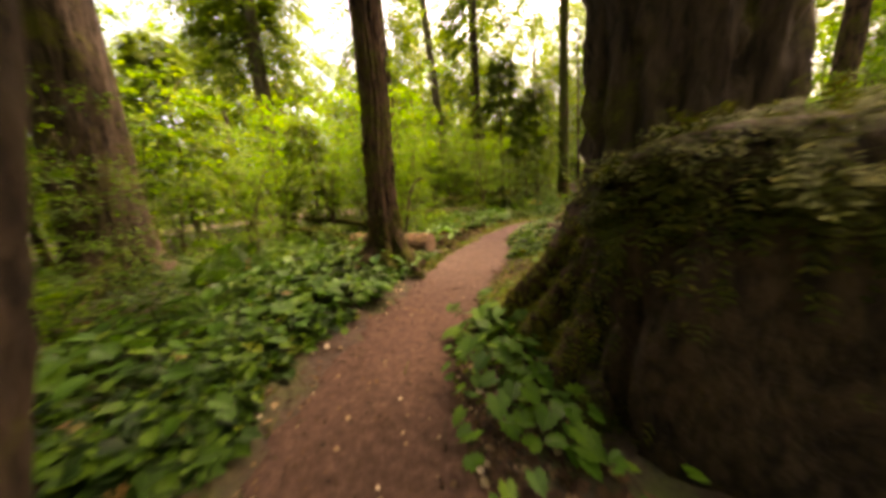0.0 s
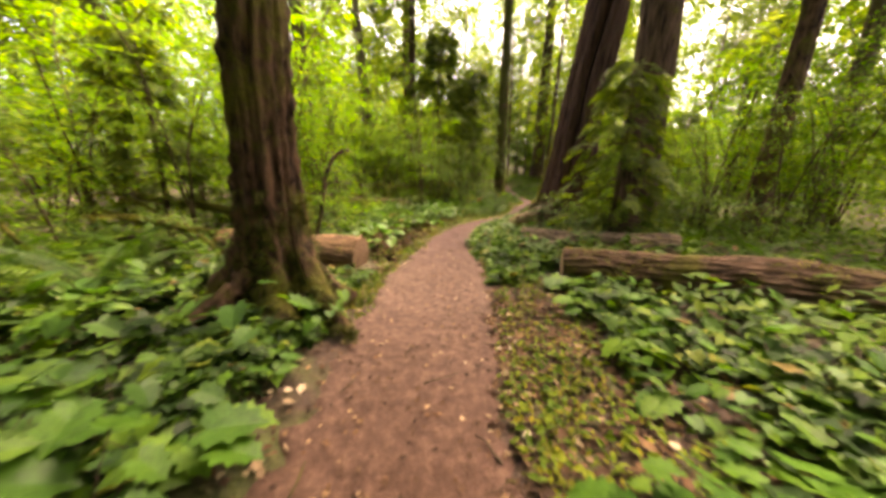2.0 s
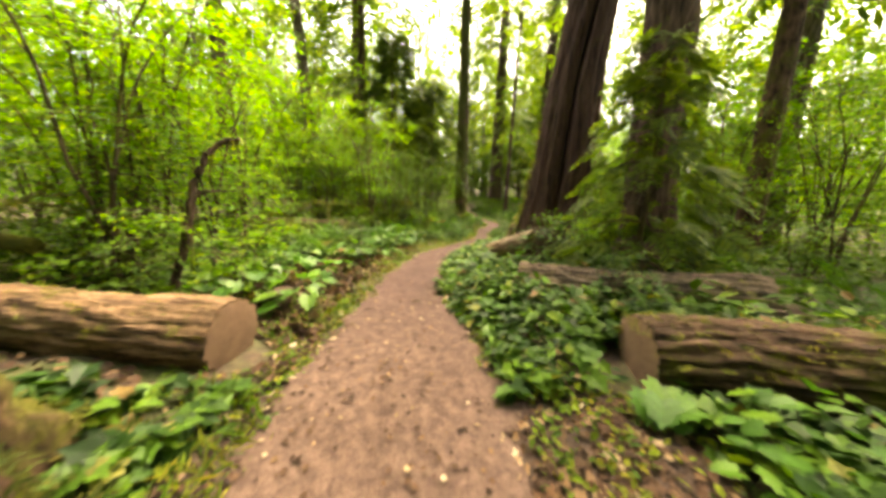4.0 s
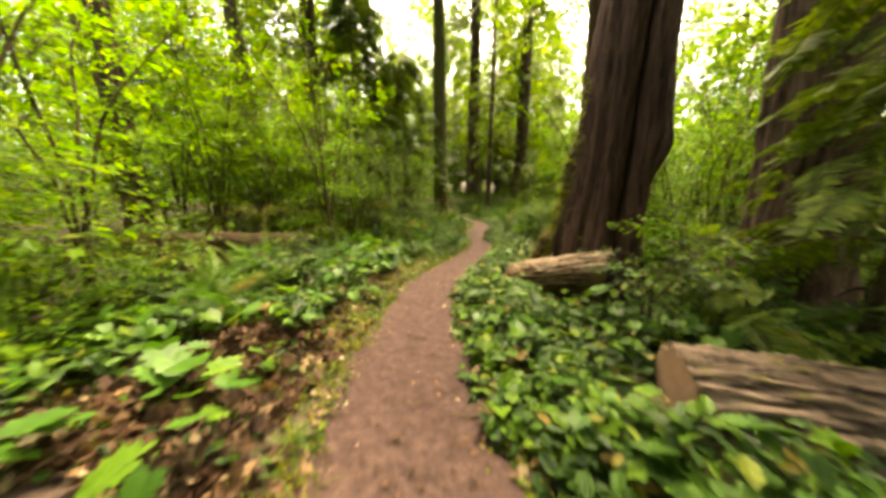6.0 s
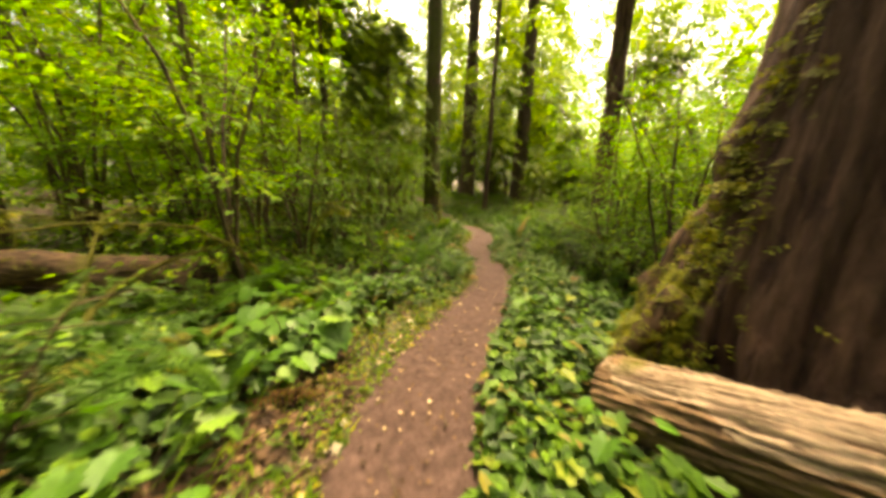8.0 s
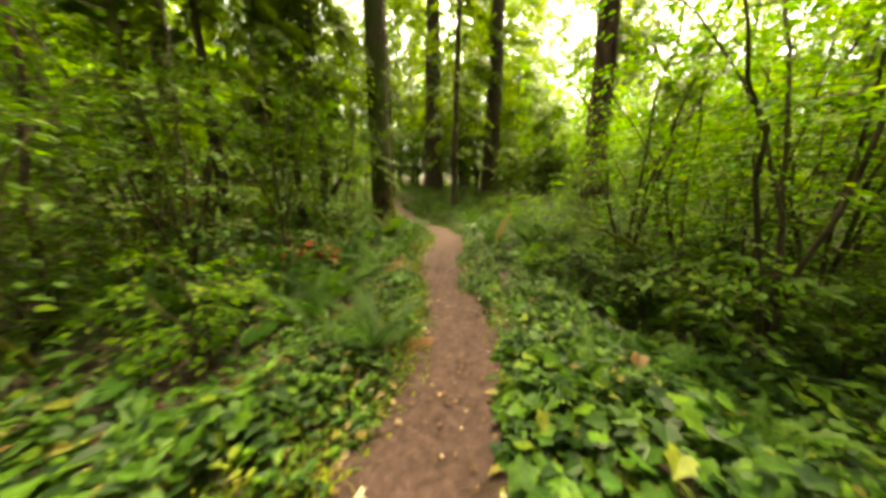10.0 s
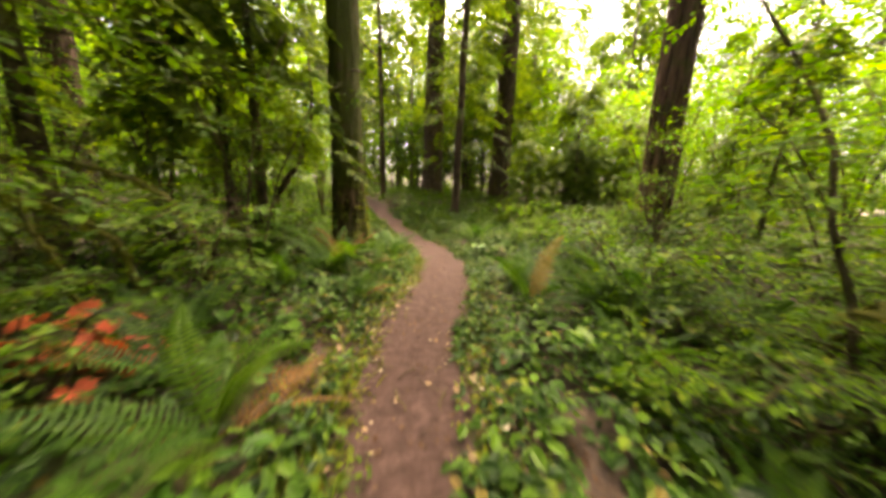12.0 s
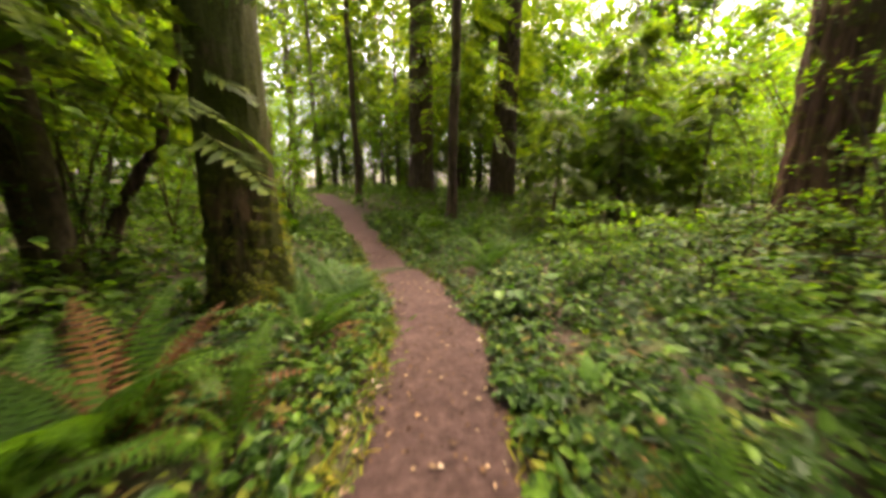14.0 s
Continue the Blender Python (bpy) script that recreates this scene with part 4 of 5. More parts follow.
plant_at("maple", -5.4, 17.6, 0, 1.1, 10)
for _x, _y, _k in ((6.4, 14.3, 1), (7.4, 13.0, 0)):
    plant_at("maple", _x, _y, _k, 1.1, 75 * _k)
plant_at("dark", -0.9, 17.6, 1, 1.1, 80)
plant_at("dark", -2.3, 16.6, 0, 1.0, 30)
plant_at("dark", -2.0, 19.6, 1, 1.0, 130)


def in_glade(x, y):
    """The open low ground right of the trail's last bend."""
    a = math.degrees(math.atan2(x - 3.2, y - 17.5))
    return 8 < a < 40 and math.hypot(x - 3.2, y - 17.5) < 17.0


def fill(kinds, n, xr, yr, gap, sizes, seed, clear=0.5, apart_=1.0):
    r = np.random.default_rng(seed)
    placed = []
    for _ in range(n * 12):
        if len(placed) >= n:
            break
        x, y = r.uniform(*xr), r.uniform(*yr)
        d, _s = off_trail(x, y)
        if d < gap or not free(np.array([x]), np.array([y]), clear)[0] or in_glade(x, y):
            continue
        if any(math.hypot(x - a, y - b) < apart_ for a, b in placed):
            continue
        placed.append((x, y))
        kind = kinds[int(r.integers(len(kinds)))]
        plant_at(kind, x, y, int(r.integers(4)), r.uniform(*sizes), r.uniform(0, 360))


fill(["maple"], 6, (-6.5, -3.6), (9.5, 12.8), 1.9, (0.8, 1.1), 401, 0.6, 1.2)
fill(["dark", "maple"], 15, (-5.0, 1.6), (15.5, 27), 1.9, (0.8, 1.1), 421, 0.6, 1.3)
fill(["maple"], 11, (4.6, 9), (8, 16.6), 2.6, (0.75, 1.05), 402, 0.7, 1.7)
for _x, _y, _k in ((11.3, 19.6, 0), (11.6, 21.6, 1), (6.9, 16.6, 2), (7.9, 15.8, 0), (6.4, 15.0, 1), (9.4, 17.6, 2), (8.3, 19.55, 0)):
    plant_at("maple", _x, _y, _k, 0.85, 70 * _k)
for _x, _y, _k in ((9.0, 24.6, 0), (11.6, 24.8, 0)):
    plant_at("hemlock", _x, _y, _k, 0.9, 50 * _k)
fill(["maple", "hemlock"], 6, (10.5, 14), (16, 25), 2.4, (0.75, 1.0), 403, 0.5, 1.6)
fill(["dark", "maple"], 8, (0.5, 3.6), (25.5, 33), 1.3, (0.7, 1.0), 422, 0.6, 1.3)
fill(["maple_far", "maple_far", "maple_far", "dark", "maple_far"], 50, (-22, -5), (6, 38), 3.0, (0.8, 1.25), 405, 0.6, 2.0)
fill(["maple_far"], 26, (9.5, 25), (3, 38), 3.5, (0.75, 1.15), 406, 0.6, 2.3)
fill(["maple_far", "maple_far", "hemlock_tall"], 26, (-10, 22), (35, 47), 1.5, (0.8, 1.2), 407, 0.6, 2.1)
fill(["maple", "dark"], 10, (-9, 9), (-9, -2.5), 2.2, (0.9, 1.2), 408, 0.8, 1.8)
# more unseen growth added behind the start to hold back light
fill(["maple_far", "hemlock_tall"], 20, (-18, 18), (-20, -6), 2.0, (0.9, 1.3), 414, 0.8, 2.2)
fill(["low"], 12, (-5.5, 2.5), (6, 13), 0.9, (0.6, 1.1), 409, 0.3, 0.7)
fill(["low"], 22, (0.5, 9), (8, 18), 0.9, (0.6, 1.1), 410, 0.3, 0.7)
fill(["low"], 16, (4.6, 8.5), (12.5, 17.2), 1.1, (0.8, 1.5), 415, 0.3, 0.7)
fill(["low"], 26, (5.5, 11), (17, 25), 1.6, (0.6, 1.2), 412, 0.3, 0.8)
fill(["low"], 24, (-4.5, 2), (15, 25), 1.4, (0.6, 1.2), 413, 0.3, 0.8)
fill(["low"], 8, (-9, -3.5), (-1, 7), 2.6, (0.7, 1.1), 411, 0.3, 0.8)


# ---- single stems and boughs ----
def bough(name, pts, r0, r1, label, mat, category="branch", tufts=0, seed=0, lean_from=0.0):
    """A bare, crooked or mossy stem that stands in the ground at its first point."""
    pts = np.asarray(pts, float)
    base = pts[0].copy()
    u, uu = np.linspace(0, 1, len(pts)), np.linspace(0, 1, 22)
    p = np.stack([np.interp(uu, u, pts[:, k]) for k in range(3)], -1) - base
    for _ in range(2):
        p[1:-1] = (p[:-2] + 2 * p[1:-1] + p[2:]) / 4
    r = np.random.default_rng(seed)
    p[1:] += r.normal(0, 0.012, (21, 3))
    t = thing(name, *base, label, category)
    st = part("stem", mesh_data("stem", *tube(p, np.linspace(r0, r1, 22) * r.uniform(0.85, 1.15, 22), 9), M[mat]), t)
    for k in range(3):
        i = int(r.integers(8, 21))
        a, L = r.uniform(0, 6.28), r.uniform(0.2, 0.5)
        v = np.linspace(0, 1, 5)
        q = p[i] + np.stack([np.cos(a) * L * v, np.sin(a) * L * v, 0.3 * L * v + 0.03 * np.sin(6 * v)], -1)
        part("side_twig", mesh_data("side_twig", *tube(q, np.linspace(r1 * 0.8, 0.003, 5), 5), M[mat]), st)
    if tufts:
        n = tufts
        q = p[r.integers(0, 22, n)] + r.normal(0, r0 * 0.5, (n, 3))
        V, F = scatter(TUFT, q, rots(r.uniform(0, 6.28, n), r.normal(-0.9, 0.4, n), r.normal(0, 0.5, n)), r.uniform(0.04, 0.12, n))
        part("moss", mesh_data("moss", V, F, M["yellow"], False), st, "hanging moss", kind="stuff")
    return t


bough("bent_sapling", [(0.85, 24.1, 0.15), (0.95, 24.1, 0.9), (1.2, 24.1, 1.5), (1.65, 24.0, 2.1), (1.78, 24.05, 2.7), (2.05, 24.0, 3.3), (2.0, 24.1, 4.6)], 0.09, 0.03, "dark crooked sapling stem bending in the thicket", "bark", "tree", 0, 1)
bough("crooked_stem", [(-3.8, 8.55, 0.05), (-3.6, 8.7, 1.1), (-3.55, 8.8, 1.6), (-3.4, 8.9, 1.95), (-3.1, 8.95, 2.1)], 0.05, 0.03, "crooked dark stem behind the sawn log", "bark", "shrub", 60, 2)
bough("mossy_bough", [(0.95, 19.9, 0.05), (0.85, 20.05, 0.9), (0.5, 20.25, 1.35), (0.1, 20.5, 1.6), (-0.6, 20.8, 1.75), (-1.8, 21.3, 1.8)], 0.045, 0.02, "arching mossy vine maple bough", "moss", "branch", 420, 3)
bough("mossy_bough", [(0.0, 20.6, 0.05), (-0.1, 20.5, 0.8), (-0.35, 20.3, 1.2), (-0.9, 20.2, 1.4), (-1.5, 20.0, 1.3)], 0.05, 0.02, "short arching mossy bough", "moss", "branch", 420, 4)
bough("mossy_bough", [(5.8, 15.5, -0.35), (5.55, 15.62, 0.25), (5.2, 15.78, 0.62), (4.88, 15.92, 0.85), (4.4, 16.3, 1.0)], 0.035, 0.015, "thin arching mossy bough over dark leaves", "moss", "branch", 160, 5)
bough("bare_stem", [(-2.1, 16.45, 0.1), (-2.15, 16.5, 1.2), (-2.05, 16.6, 2.2), (-2.2, 16.7, 3.4), (-2.05, 16.8, 5.2)], 0.05, 0.02, "dark bare stem among the maples", "bark", "shrub", 0, 6)
bough("bare_stem", [(-1.75, 16.9, 0.1), (-1.7, 16.9, 1.4), (-1.55, 17.0, 2.6), (-1.6, 17.1, 4.6)], 0.04, 0.02, "thin dark bare stem among the maples", "bark", "shrub", 0, 7)
bough("bare_stem", [(-1.6, 20.9, 0.1), (-1.55, 20.9, 1.4), (-1.3, 21.0, 2.6), (-1.35, 21.1, 5.0)], 0.08, 0.03, "dark crooked stem in deep shade", "bark", "shrub", 40, 8)


def bough_field(n, xr, yr, gap, seed):
    """Arching mossy stems, tangled in the thicket."""
    r = np.random.default_rng(seed)
    k = 0
    while k < n:
        x, y = r.uniform(*xr), r.uniform(*yr)
        if off_trail(x, y)[0] < gap or not free(np.array([x]), np.array([y]), 0.1)[0]:
            continue
        a, L, h = r.uniform(0, 6.28), r.uniform(0.9, 2.2), r.uniform(0.7, 2.0)
        u = np.linspace(0, 1, 6)
        z0 = float(ground_z(x, y))
        p = np.stack([x + np.cos(a) * L * u ** 1.4, y + np.sin(a) * L * u ** 1.4, z0 - 0.04 + h * (1.9 * u - 1.15 * u * u)], -1)
        p[1:, :2] += r.normal(0, 0.07, (5, 2))
        if off_trail(p[-1, 0], p[-1, 1])[0] < gap:
            continue
        bough("mossy_bough", p, r.uniform(0.018, 0.04), 0.010, "arching mossy bough tangled in the thicket", "moss", "branch", int(r.integers(80, 200)), seed + k)
        k += 1


bough_field(18, (-5.5, -1.0), (12.5, 18.5), 1.0, 3100)
bough_field(10, (-2.5, 0.6), (17.5, 22.5), 2.3, 3200)
bough_field(8, (-7.0, -3.6), (6.5, 11.0), 1.4, 3300)
bough_field(6, (4.6, 8.0), (13.0, 17.0), 1.2, 3400)


# ---- ferns ----
FRONDS = [frond_mesh("frond", M["fern"], 24, 0.55, 0.14, c, s) for c, s in ((0.0, 1), (0.08, 2), (-0.1, 3))]
DEAD = [frond_mesh("frond", M["deadfern"], 22, 0.40, 0.12, 0.1, 5)]
PALE = frond_mesh("frond", M["palefern"], 26, 0.50, 0.13, 0.04, 6)


def fern(x, y, size=0.8, n=11, seed=0, dead=2, dead_up=""):
    r = np.random.default_rng(seed)
    t = thing("sword_fern", x, y, float(ground_z(x, y)) - 0.02, "sword fern with long arching green fronds" + (" and brown dead ones" if dead else ""), "fern", "sword ferns")
    for k in range(n + dead):
        a = 2 * np.pi * (k / n) + r.normal(0, 0.25)
        gone = k >= n
        tilt = r.uniform(0.25, 0.95) if not gone else (r.uniform(0.8, 1.3) if dead_up else r.uniform(-0.3, 0.2))
        Rm = rots(np.array([a]), np.array([tilt]), np.array([r.normal(0, 0.25)]))[0]
        m = Matrix([[*Rm[i], 0] for i in range(3)] + [[0, 0, 0, 1]]) @ Matrix.Scale(size * r.uniform(0.7, 1.15), 4)
        if gone and dead_up:
            part("frond", PALE if dead_up == "pale" else DEAD[0], t, "upright withered tan frond" if dead_up == "pale" else "upright withered brown frond", Matrix.Translation((0, 0, 0.03)) @ m @ Matrix.Scale(1.2, 4))
            continue
        part("frond", (DEAD if gone else FRONDS)[k % (1 if gone else 3)], t, "withered brown frond" if gone else "", Matrix.Translation((0, 0, 0.03)) @ m)
    TREES.append((x, y, 0.12))


def fern_field(n, xr, yr, gap, sizes, seed, reach=9.0):
    r = np.random.default_rng(seed)
    k = 0
    for _ in range(n * 15):
        if k >= n:
            break
        x, y = r.uniform(*xr), r.uniform(*yr)
        d = off_trail(x, y)[0]
        if d < gap or d > reach or not free(np.array([x]), np.array([y]), 0.25)[0]:
            continue
        fern(x, y, r.uniform(*sizes), int(r.integers(8, 13)), seed + k, int(r.integers(0, 4)))
        k += 1


fern(-8.0, 6.2, 1.2, 10, 1)
fern(-4.4, 2.8, 1.3, 10, 77, 0)
fern(-5.7, 3.9, 1.35, 9, 78, 0)
fern(3.1, 7.6, 0.95, 12, 2, 0)
fern(2.2, 7.3, 0.7, 9, 3, 0)
fern(1.45, 6.95, 0.62, 10, 24, 0)
fern(1.15, 15.35, 0.9, 12, 25, 1)
fern(-0.1, 17.3, 1.0, 12, 26, 1)
fern(0.9, 22.1, 1.1, 12, 27, 1)
fern(4.3, 17.2, 0.9, 11, 28, 1)
fern(3.35, 21.6, 0.95, 12, 4, 4)
fern(2.4, 20.9, 1.0, 12, 5, 3)
fern(2.6, 19.6, 0.75, 10, 6, 2)
fern(1.6, 17.6, 0.9, 11, 7, 2)
fern(0.7, 16.4, 0.9, 11, 8, 1)
fern(5.1, 18.0, 1.0, 12, 9, 2)
fern(6.3, 19.2, 1.1, 12, 10, 1)
fern(4.3, 16.3, 0.8, 10, 11, 1)
fern(-1.4, 12.4, 0.7, 10, 12, 1)
fern(-1.0, 13.7, 0.75, 10, 13, 1)
fern(5.45, 18.1, 1.5, 12, 14, 0)
fern(4.38, 18.4, 1.0, 9, 15, 2, "pale")
fern(6.2, 17.4, 1.1, 12, 16, 1)
fern(2.2, 20.55, 1.3, 13, 17, 1)
fern(2.45, 20.75, 0.95, 9, 18, 5, "brown")
fern(1.2, 21.3, 1.05, 11, 19, 1)
fern(1.0, 16.8, 1.0, 12, 20, 1)
fern(0.3, 17.2, 1.1, 12, 21, 0)
fern(0.6, 15.9, 0.8, 11, 22, 1)
for _k, (_x, _y) in enumerate(((-2.7, 11.2), (-3.2, 11.6), (-2.3, 12.2), (-4.3, 10.8), (-3.0, 12.9), (-4.2, 12.2))):
    fern(_x, _y, 1.05 + 0.05 * (_k % 4), 12, 40 + _k, _k % 2)
fern(-1.6, 14.9, 0.95, 12, 23, 1)
for _k, (_x, _y) in enumerate(((-5.3, 4.3), (-5.9, 3.6), (-4.9, 5.6), (-6.5, 5.0), (-5.4, 6.6))):
    fern(_x, _y, 1.15, 12, 60 + _k, _k % 2)
fern_field(27, (-6, 3), (13, 25), 0.45, (0.6, 1.05), 501, 5)
fern_field(28, (2, 10), (14, 27), 0.55, (0.6, 1.05), 531, 5)
fern_field(12, (-8, -1), (6, 14), 1.0, (0.6, 1.0), 561, 6)
fern_field(10, (1.5, 8), (4, 14), 1.6, (0.6, 1.0), 591, 6)
fern_field(8, (-9, -3.5), (1, 7), 1.8, (0.7, 1.1), 621, 7)


# ---- broad-leaved plants beside the trail ----
def broad_leaf_data(seed):
    r = np.random.default_rng(seed)
    v, f = BROAD
    v = v * [1, r.uniform(0.9, 1.1), 1]
    v = v + np.stack([0 * v[:, 0], 0 * v[:, 0], 0.03 * np.sin(7 * v[:, 0] + seed) * np.abs(v[:, 1])], -1)
    return mesh_data("leaf", v, f, M["broad"], False)


LEAVES = [broad_leaf_data(s) for s in (1, 2, 3)]


def broad_master(seed, n, h, size):
    r = np.random.default_rng(seed)
    t = thing("leafy_plant", 0, 0, 0, "low plant with broad bright green toothed leaves", "plant", "broad-leaved plants")
    stalks = []
    for k in range(n):
        a, d, z = r.uniform(0, 6.28), h * r.uniform(0.1, 0.75), h * r.uniform(0.55, 1.0)
        u = np.linspace(0, 1, 4)
        tip = np.array([np.cos(a) * d, np.sin(a) * d, z])
        stalks.append(tube(np.stack([tip[0] * u ** 1.3, tip[1] * u ** 1.3, z * u - 0.04 * (u == 0)], -1), np.linspace(0.004, 0.0025, 4), 3, False))
        Rm = rots(np.array([a + r.normal(0, 0.5)]), np.array([r.normal(-0.25, 0.2)]), np.array([r.normal(0, 0.22)]))[0]
        m = Matrix([[*Rm[i], tip[i]] for i in range(3)] + [[0, 0, 0, 1]]) @ Matrix.Scale(size * r.uniform(0.65, 1.2), 4)
        part("leaf", LEAVES[k % 3], t, "", m)
    part("stem", mesh_data("stem", *join(stalks), M["twig"]), t)
    return t


MASTERS["broad"] = [broad_master(701, 7, 0.30, 0.17), broad_master(702, 8, 0.36, 0.16), broad_master(703, 6, 0.24, 0.19), broad_master(704, 8, 0.42, 0.15)]


def red_plant(x, y, seed):
    r = np.random.default_rng(seed)
    t = thing("red_plant", x, y, float(ground_z(x, y)), "small plant with withered red leaves", "plant", "red-leaved plants")
    data = mesh_data("leaf", *BROAD, M["red"], False)
    for k in range(7):
        a, d, z = r.uniform(0, 6.28), r.uniform(0.04, 0.2), r.uniform(0.15, 0.42)
        Rm = rots(np.array([a]), np.array([r.normal(-0.4, 0.3)]), np.array([r.normal(0, 0.3)]))[0]
        part("leaf", data, t, "", Matrix([[*Rm[i], (np.cos(a) * d, np.sin(a) * d, z)[i]] for i in range(3)] + [[0, 0, 0, 1]]) @ Matrix.Scale(r.uniform(0.10, 0.18), 4))
        part("stem", mesh_data("stem", *tube([(0, 0, -0.02), (np.cos(a) * d * 0.4, np.sin(a) * d * 0.4, z * 0.6), (np.cos(a) * d, np.sin(a) * d, z)], [0.004, 0.003, 0.002], 4), M["twig"]), t)


for _x, _y, _s in ((0.5, 18.45, 1), (0.95, 18.1, 2), (0.8, 18.0, 3), (0.75, 18.6, 4), (0.9, 18.4, 6), (0.3, 18.35, 7), (0.4, 18.75, 8), (-5.4, 4.45, 5)):
    red_plant(_x, _y, _s)


def broad_field(n, xr, yr, gap, reach, sizes, seed):
    r = np.random.default_rng(seed)
    k = 0
    for _ in range(n * 20):
        if k >= n:
            break
        x, y = r.uniform(*xr), r.uniform(*yr)
        d = off_trail(x, y)[0]
        if d < gap or d > reach or not free(np.array([x]), np.array([y]), 0.05)[0]:
            continue
        plant_at("broad", x, y, int(r.integers(4)), r.uniform(*sizes), r.uniform(0, 360))
        k += 1


broad_field(95, (-5.2, -1.8), (0.9, 5.6), 0.25, 3.0, (0.5, 1.4), 801)
broad_field(50, (-0.6, 3.0), (3.2, 6.4), 0.9, 3.2, (0.4, 1.0), 802)
broad_field(26, (-0.7, 0.9), (0.5, 3.0), 0.05, 0.9, (0.5, 1.1), 803)
broad_field(22, (-0.6, 0.8), (1.7, 3.5), 0.2, 1.8, (0.7, 1.2), 811)
broad_field(8, (-4, -0.9), (7.4, 10.2), 0.35, 2.4, (0.8, 1.2), 810)
for _k, (_x, _y) in enumerate(((-2.3, 9.6), (-2.1, 9.0), (-2.75, 10.1), (-2.0, 10.4), (-3.0, 9.2))):
    plant_at("broad", _x, _y, _k, 1.15, 70 * _k)
broad_field(32, (-4, -0.5), (10.2, 14), 0.35, 2.4, (0.7, 1.1), 804)
broad_field(9, (-2.6, -0.6), (12.0, 14.2), 0.7, 2.0, (1.3, 1.7), 809)
broad_field(30, (-0.5, 4), (7.4, 14), 0.25, 2.6, (0.6, 1.0), 805)
broad_field(18, (1.2, 3.2), (8.8, 11.0), 1.4, 3.4, (0.8, 1.3), 808)
broad_field(16, (-1, 4), (14, 21), 0.3, 2.2, (0.6, 1.0), 806)
broad_field(18, (2.8, 8), (14, 24), 0.3, 2.4, (0.6, 1.0), 807)


# a bare, dark hollow in the soil beside the trail
TREES.append((4.55, 15.05, 0.6))
TREES.append((-2.8, 8.95, 0.3))


# ---- leaf cover, litter and small stuff ----
def cover(name, label, n, xr, yr, gap, reach, leaf, size, mat, seed, tall=0.35, side=0, base=0.02, category="ground cover", lie=0.3, power=1.0, bare=False):
    r = np.random.default_rng(seed)
    P = []
    left = n
    while left > 0:
        m = max(left * 3, 200)
        x, y = r.uniform(*xr, m), r.uniform(*yr, m)
        d, s = off_trail(x, y)
        keep = (d > gap + 0.17 * wave(x, y, 2.4, seed)) & (d < reach * r.random(m) ** power) & free(x, y, 0.0, bare)
        if side:
            keep &= s == side
        clump = wave(x, y, 1.6, seed * 0.7) + 0.6 * wave(x, y, 4.2, seed)
        keep &= r.random(m) < 0.42 + 0.62 * clump
        x, y, d, clump = x[keep][:left], y[keep][:left], d[keep][:left], clump[keep][:left]
        z = ground_z(x, y) + base + tall * r.random(len(x)) ** 0.8 * np.clip(0.35 + d / 1.2, 0, 1) * np.clip(0.6 + 0.4 * clump, 0.25, 1)
        P.append(np.stack([x, y, z], -1))
        left -= len(x)
    pos = np.concatenate(P)[:n]
    R_ = rots(r.uniform(0, 6.28, n), r.normal(-0.12, lie, n), r.normal(0, lie, n))
    V, F = scatter(leaf, pos, R_, size * r.uniform(0.55, 1.3, n))
    ob = new(name, mesh_data(name, V, F, M[mat], False))
    return tagged(ob, label, category, kind="stuff")


cover("ground_cover", "dense low glossy green leaves covering the forest floor", 6500, (-1, 7), (6.5, 15), 0.02, 4.5, OVAL, 0.11, "cover", 3, 0.42, 1)
cover("ground_cover", "broad lobed leaves among the low green leaves", 3000, (-1, 7), (6.5, 15), 0.05, 4.0, LOBED, 0.125, "cover", 43, 0.46, 1)
cover("ground_cover", "fine green leaves and herbs on the slope beside the path", 23000, (1, 10), (14, 29), 0.0, 4.4, OVAL, 0.095, "cover", 13, 0.42, 1)
cover("ground_cover", "low green leaves covering the forest floor", 3000, (-7, 2), (8.6, 15), 0.60, 4.5, OVAL, 0.11, "cover", 4, 0.36, -1)
cover("ground_cover", "broad lobed leaves among the low green leaves", 1800, (-7, 2), (8.6, 15), 0.62, 4.0, LOBED, 0.125, "cover", 44, 0.40, -1)
cover("ground_cover", "fine green herbs between the ferns beside the path", 15000, (-4, 5), (14, 29), 0.16, 4.5, OVAL, 0.088, "cover", 14, 0.38, -1)
cover("ground_cover", "broad low leaves on the bank beside the path", 10500, (-7, -0.5), (-5, 6.8), 0.30, 4.0, LOBED, 0.125, "cover", 5, 0.30, -1)
cover("ground_cover", "broad low leaves on the bank beside the path", 6000, (-1, 7), (-4, 7.5), 0.95, 4.0, LOBED, 0.115, "cover", 6, 0.28, 1)
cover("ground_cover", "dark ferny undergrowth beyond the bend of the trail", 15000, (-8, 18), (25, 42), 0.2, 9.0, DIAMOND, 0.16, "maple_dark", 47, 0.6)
cover("moss_cover", "yellowish moss and small weeds along the path edge", 6500, (-3, 6), (6.5, 27), -0.06, 0.7, DIAMOND, 0.05, "yellow", 7, 0.09)
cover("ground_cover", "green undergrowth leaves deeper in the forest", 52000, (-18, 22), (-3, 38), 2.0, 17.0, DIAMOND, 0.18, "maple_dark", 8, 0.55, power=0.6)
cover("leaf_litter", "brown and yellow dead leaves beside the path", 8500, (-5, 8), (-2, 27), -0.22, 2.4, OVAL, 0.060, "litter", 9, 0.015, base=0.012, category="leaf litter", lie=0.18)
cover("leaf_litter", "bleached pale leaf scraps on the path", 190, (-4, 7), (-2, 27), -0.8, 0.25, MAPLE, 0.034, "litter_pale", 12, 0.012, base=0.056, category="leaf litter", lie=0.15)
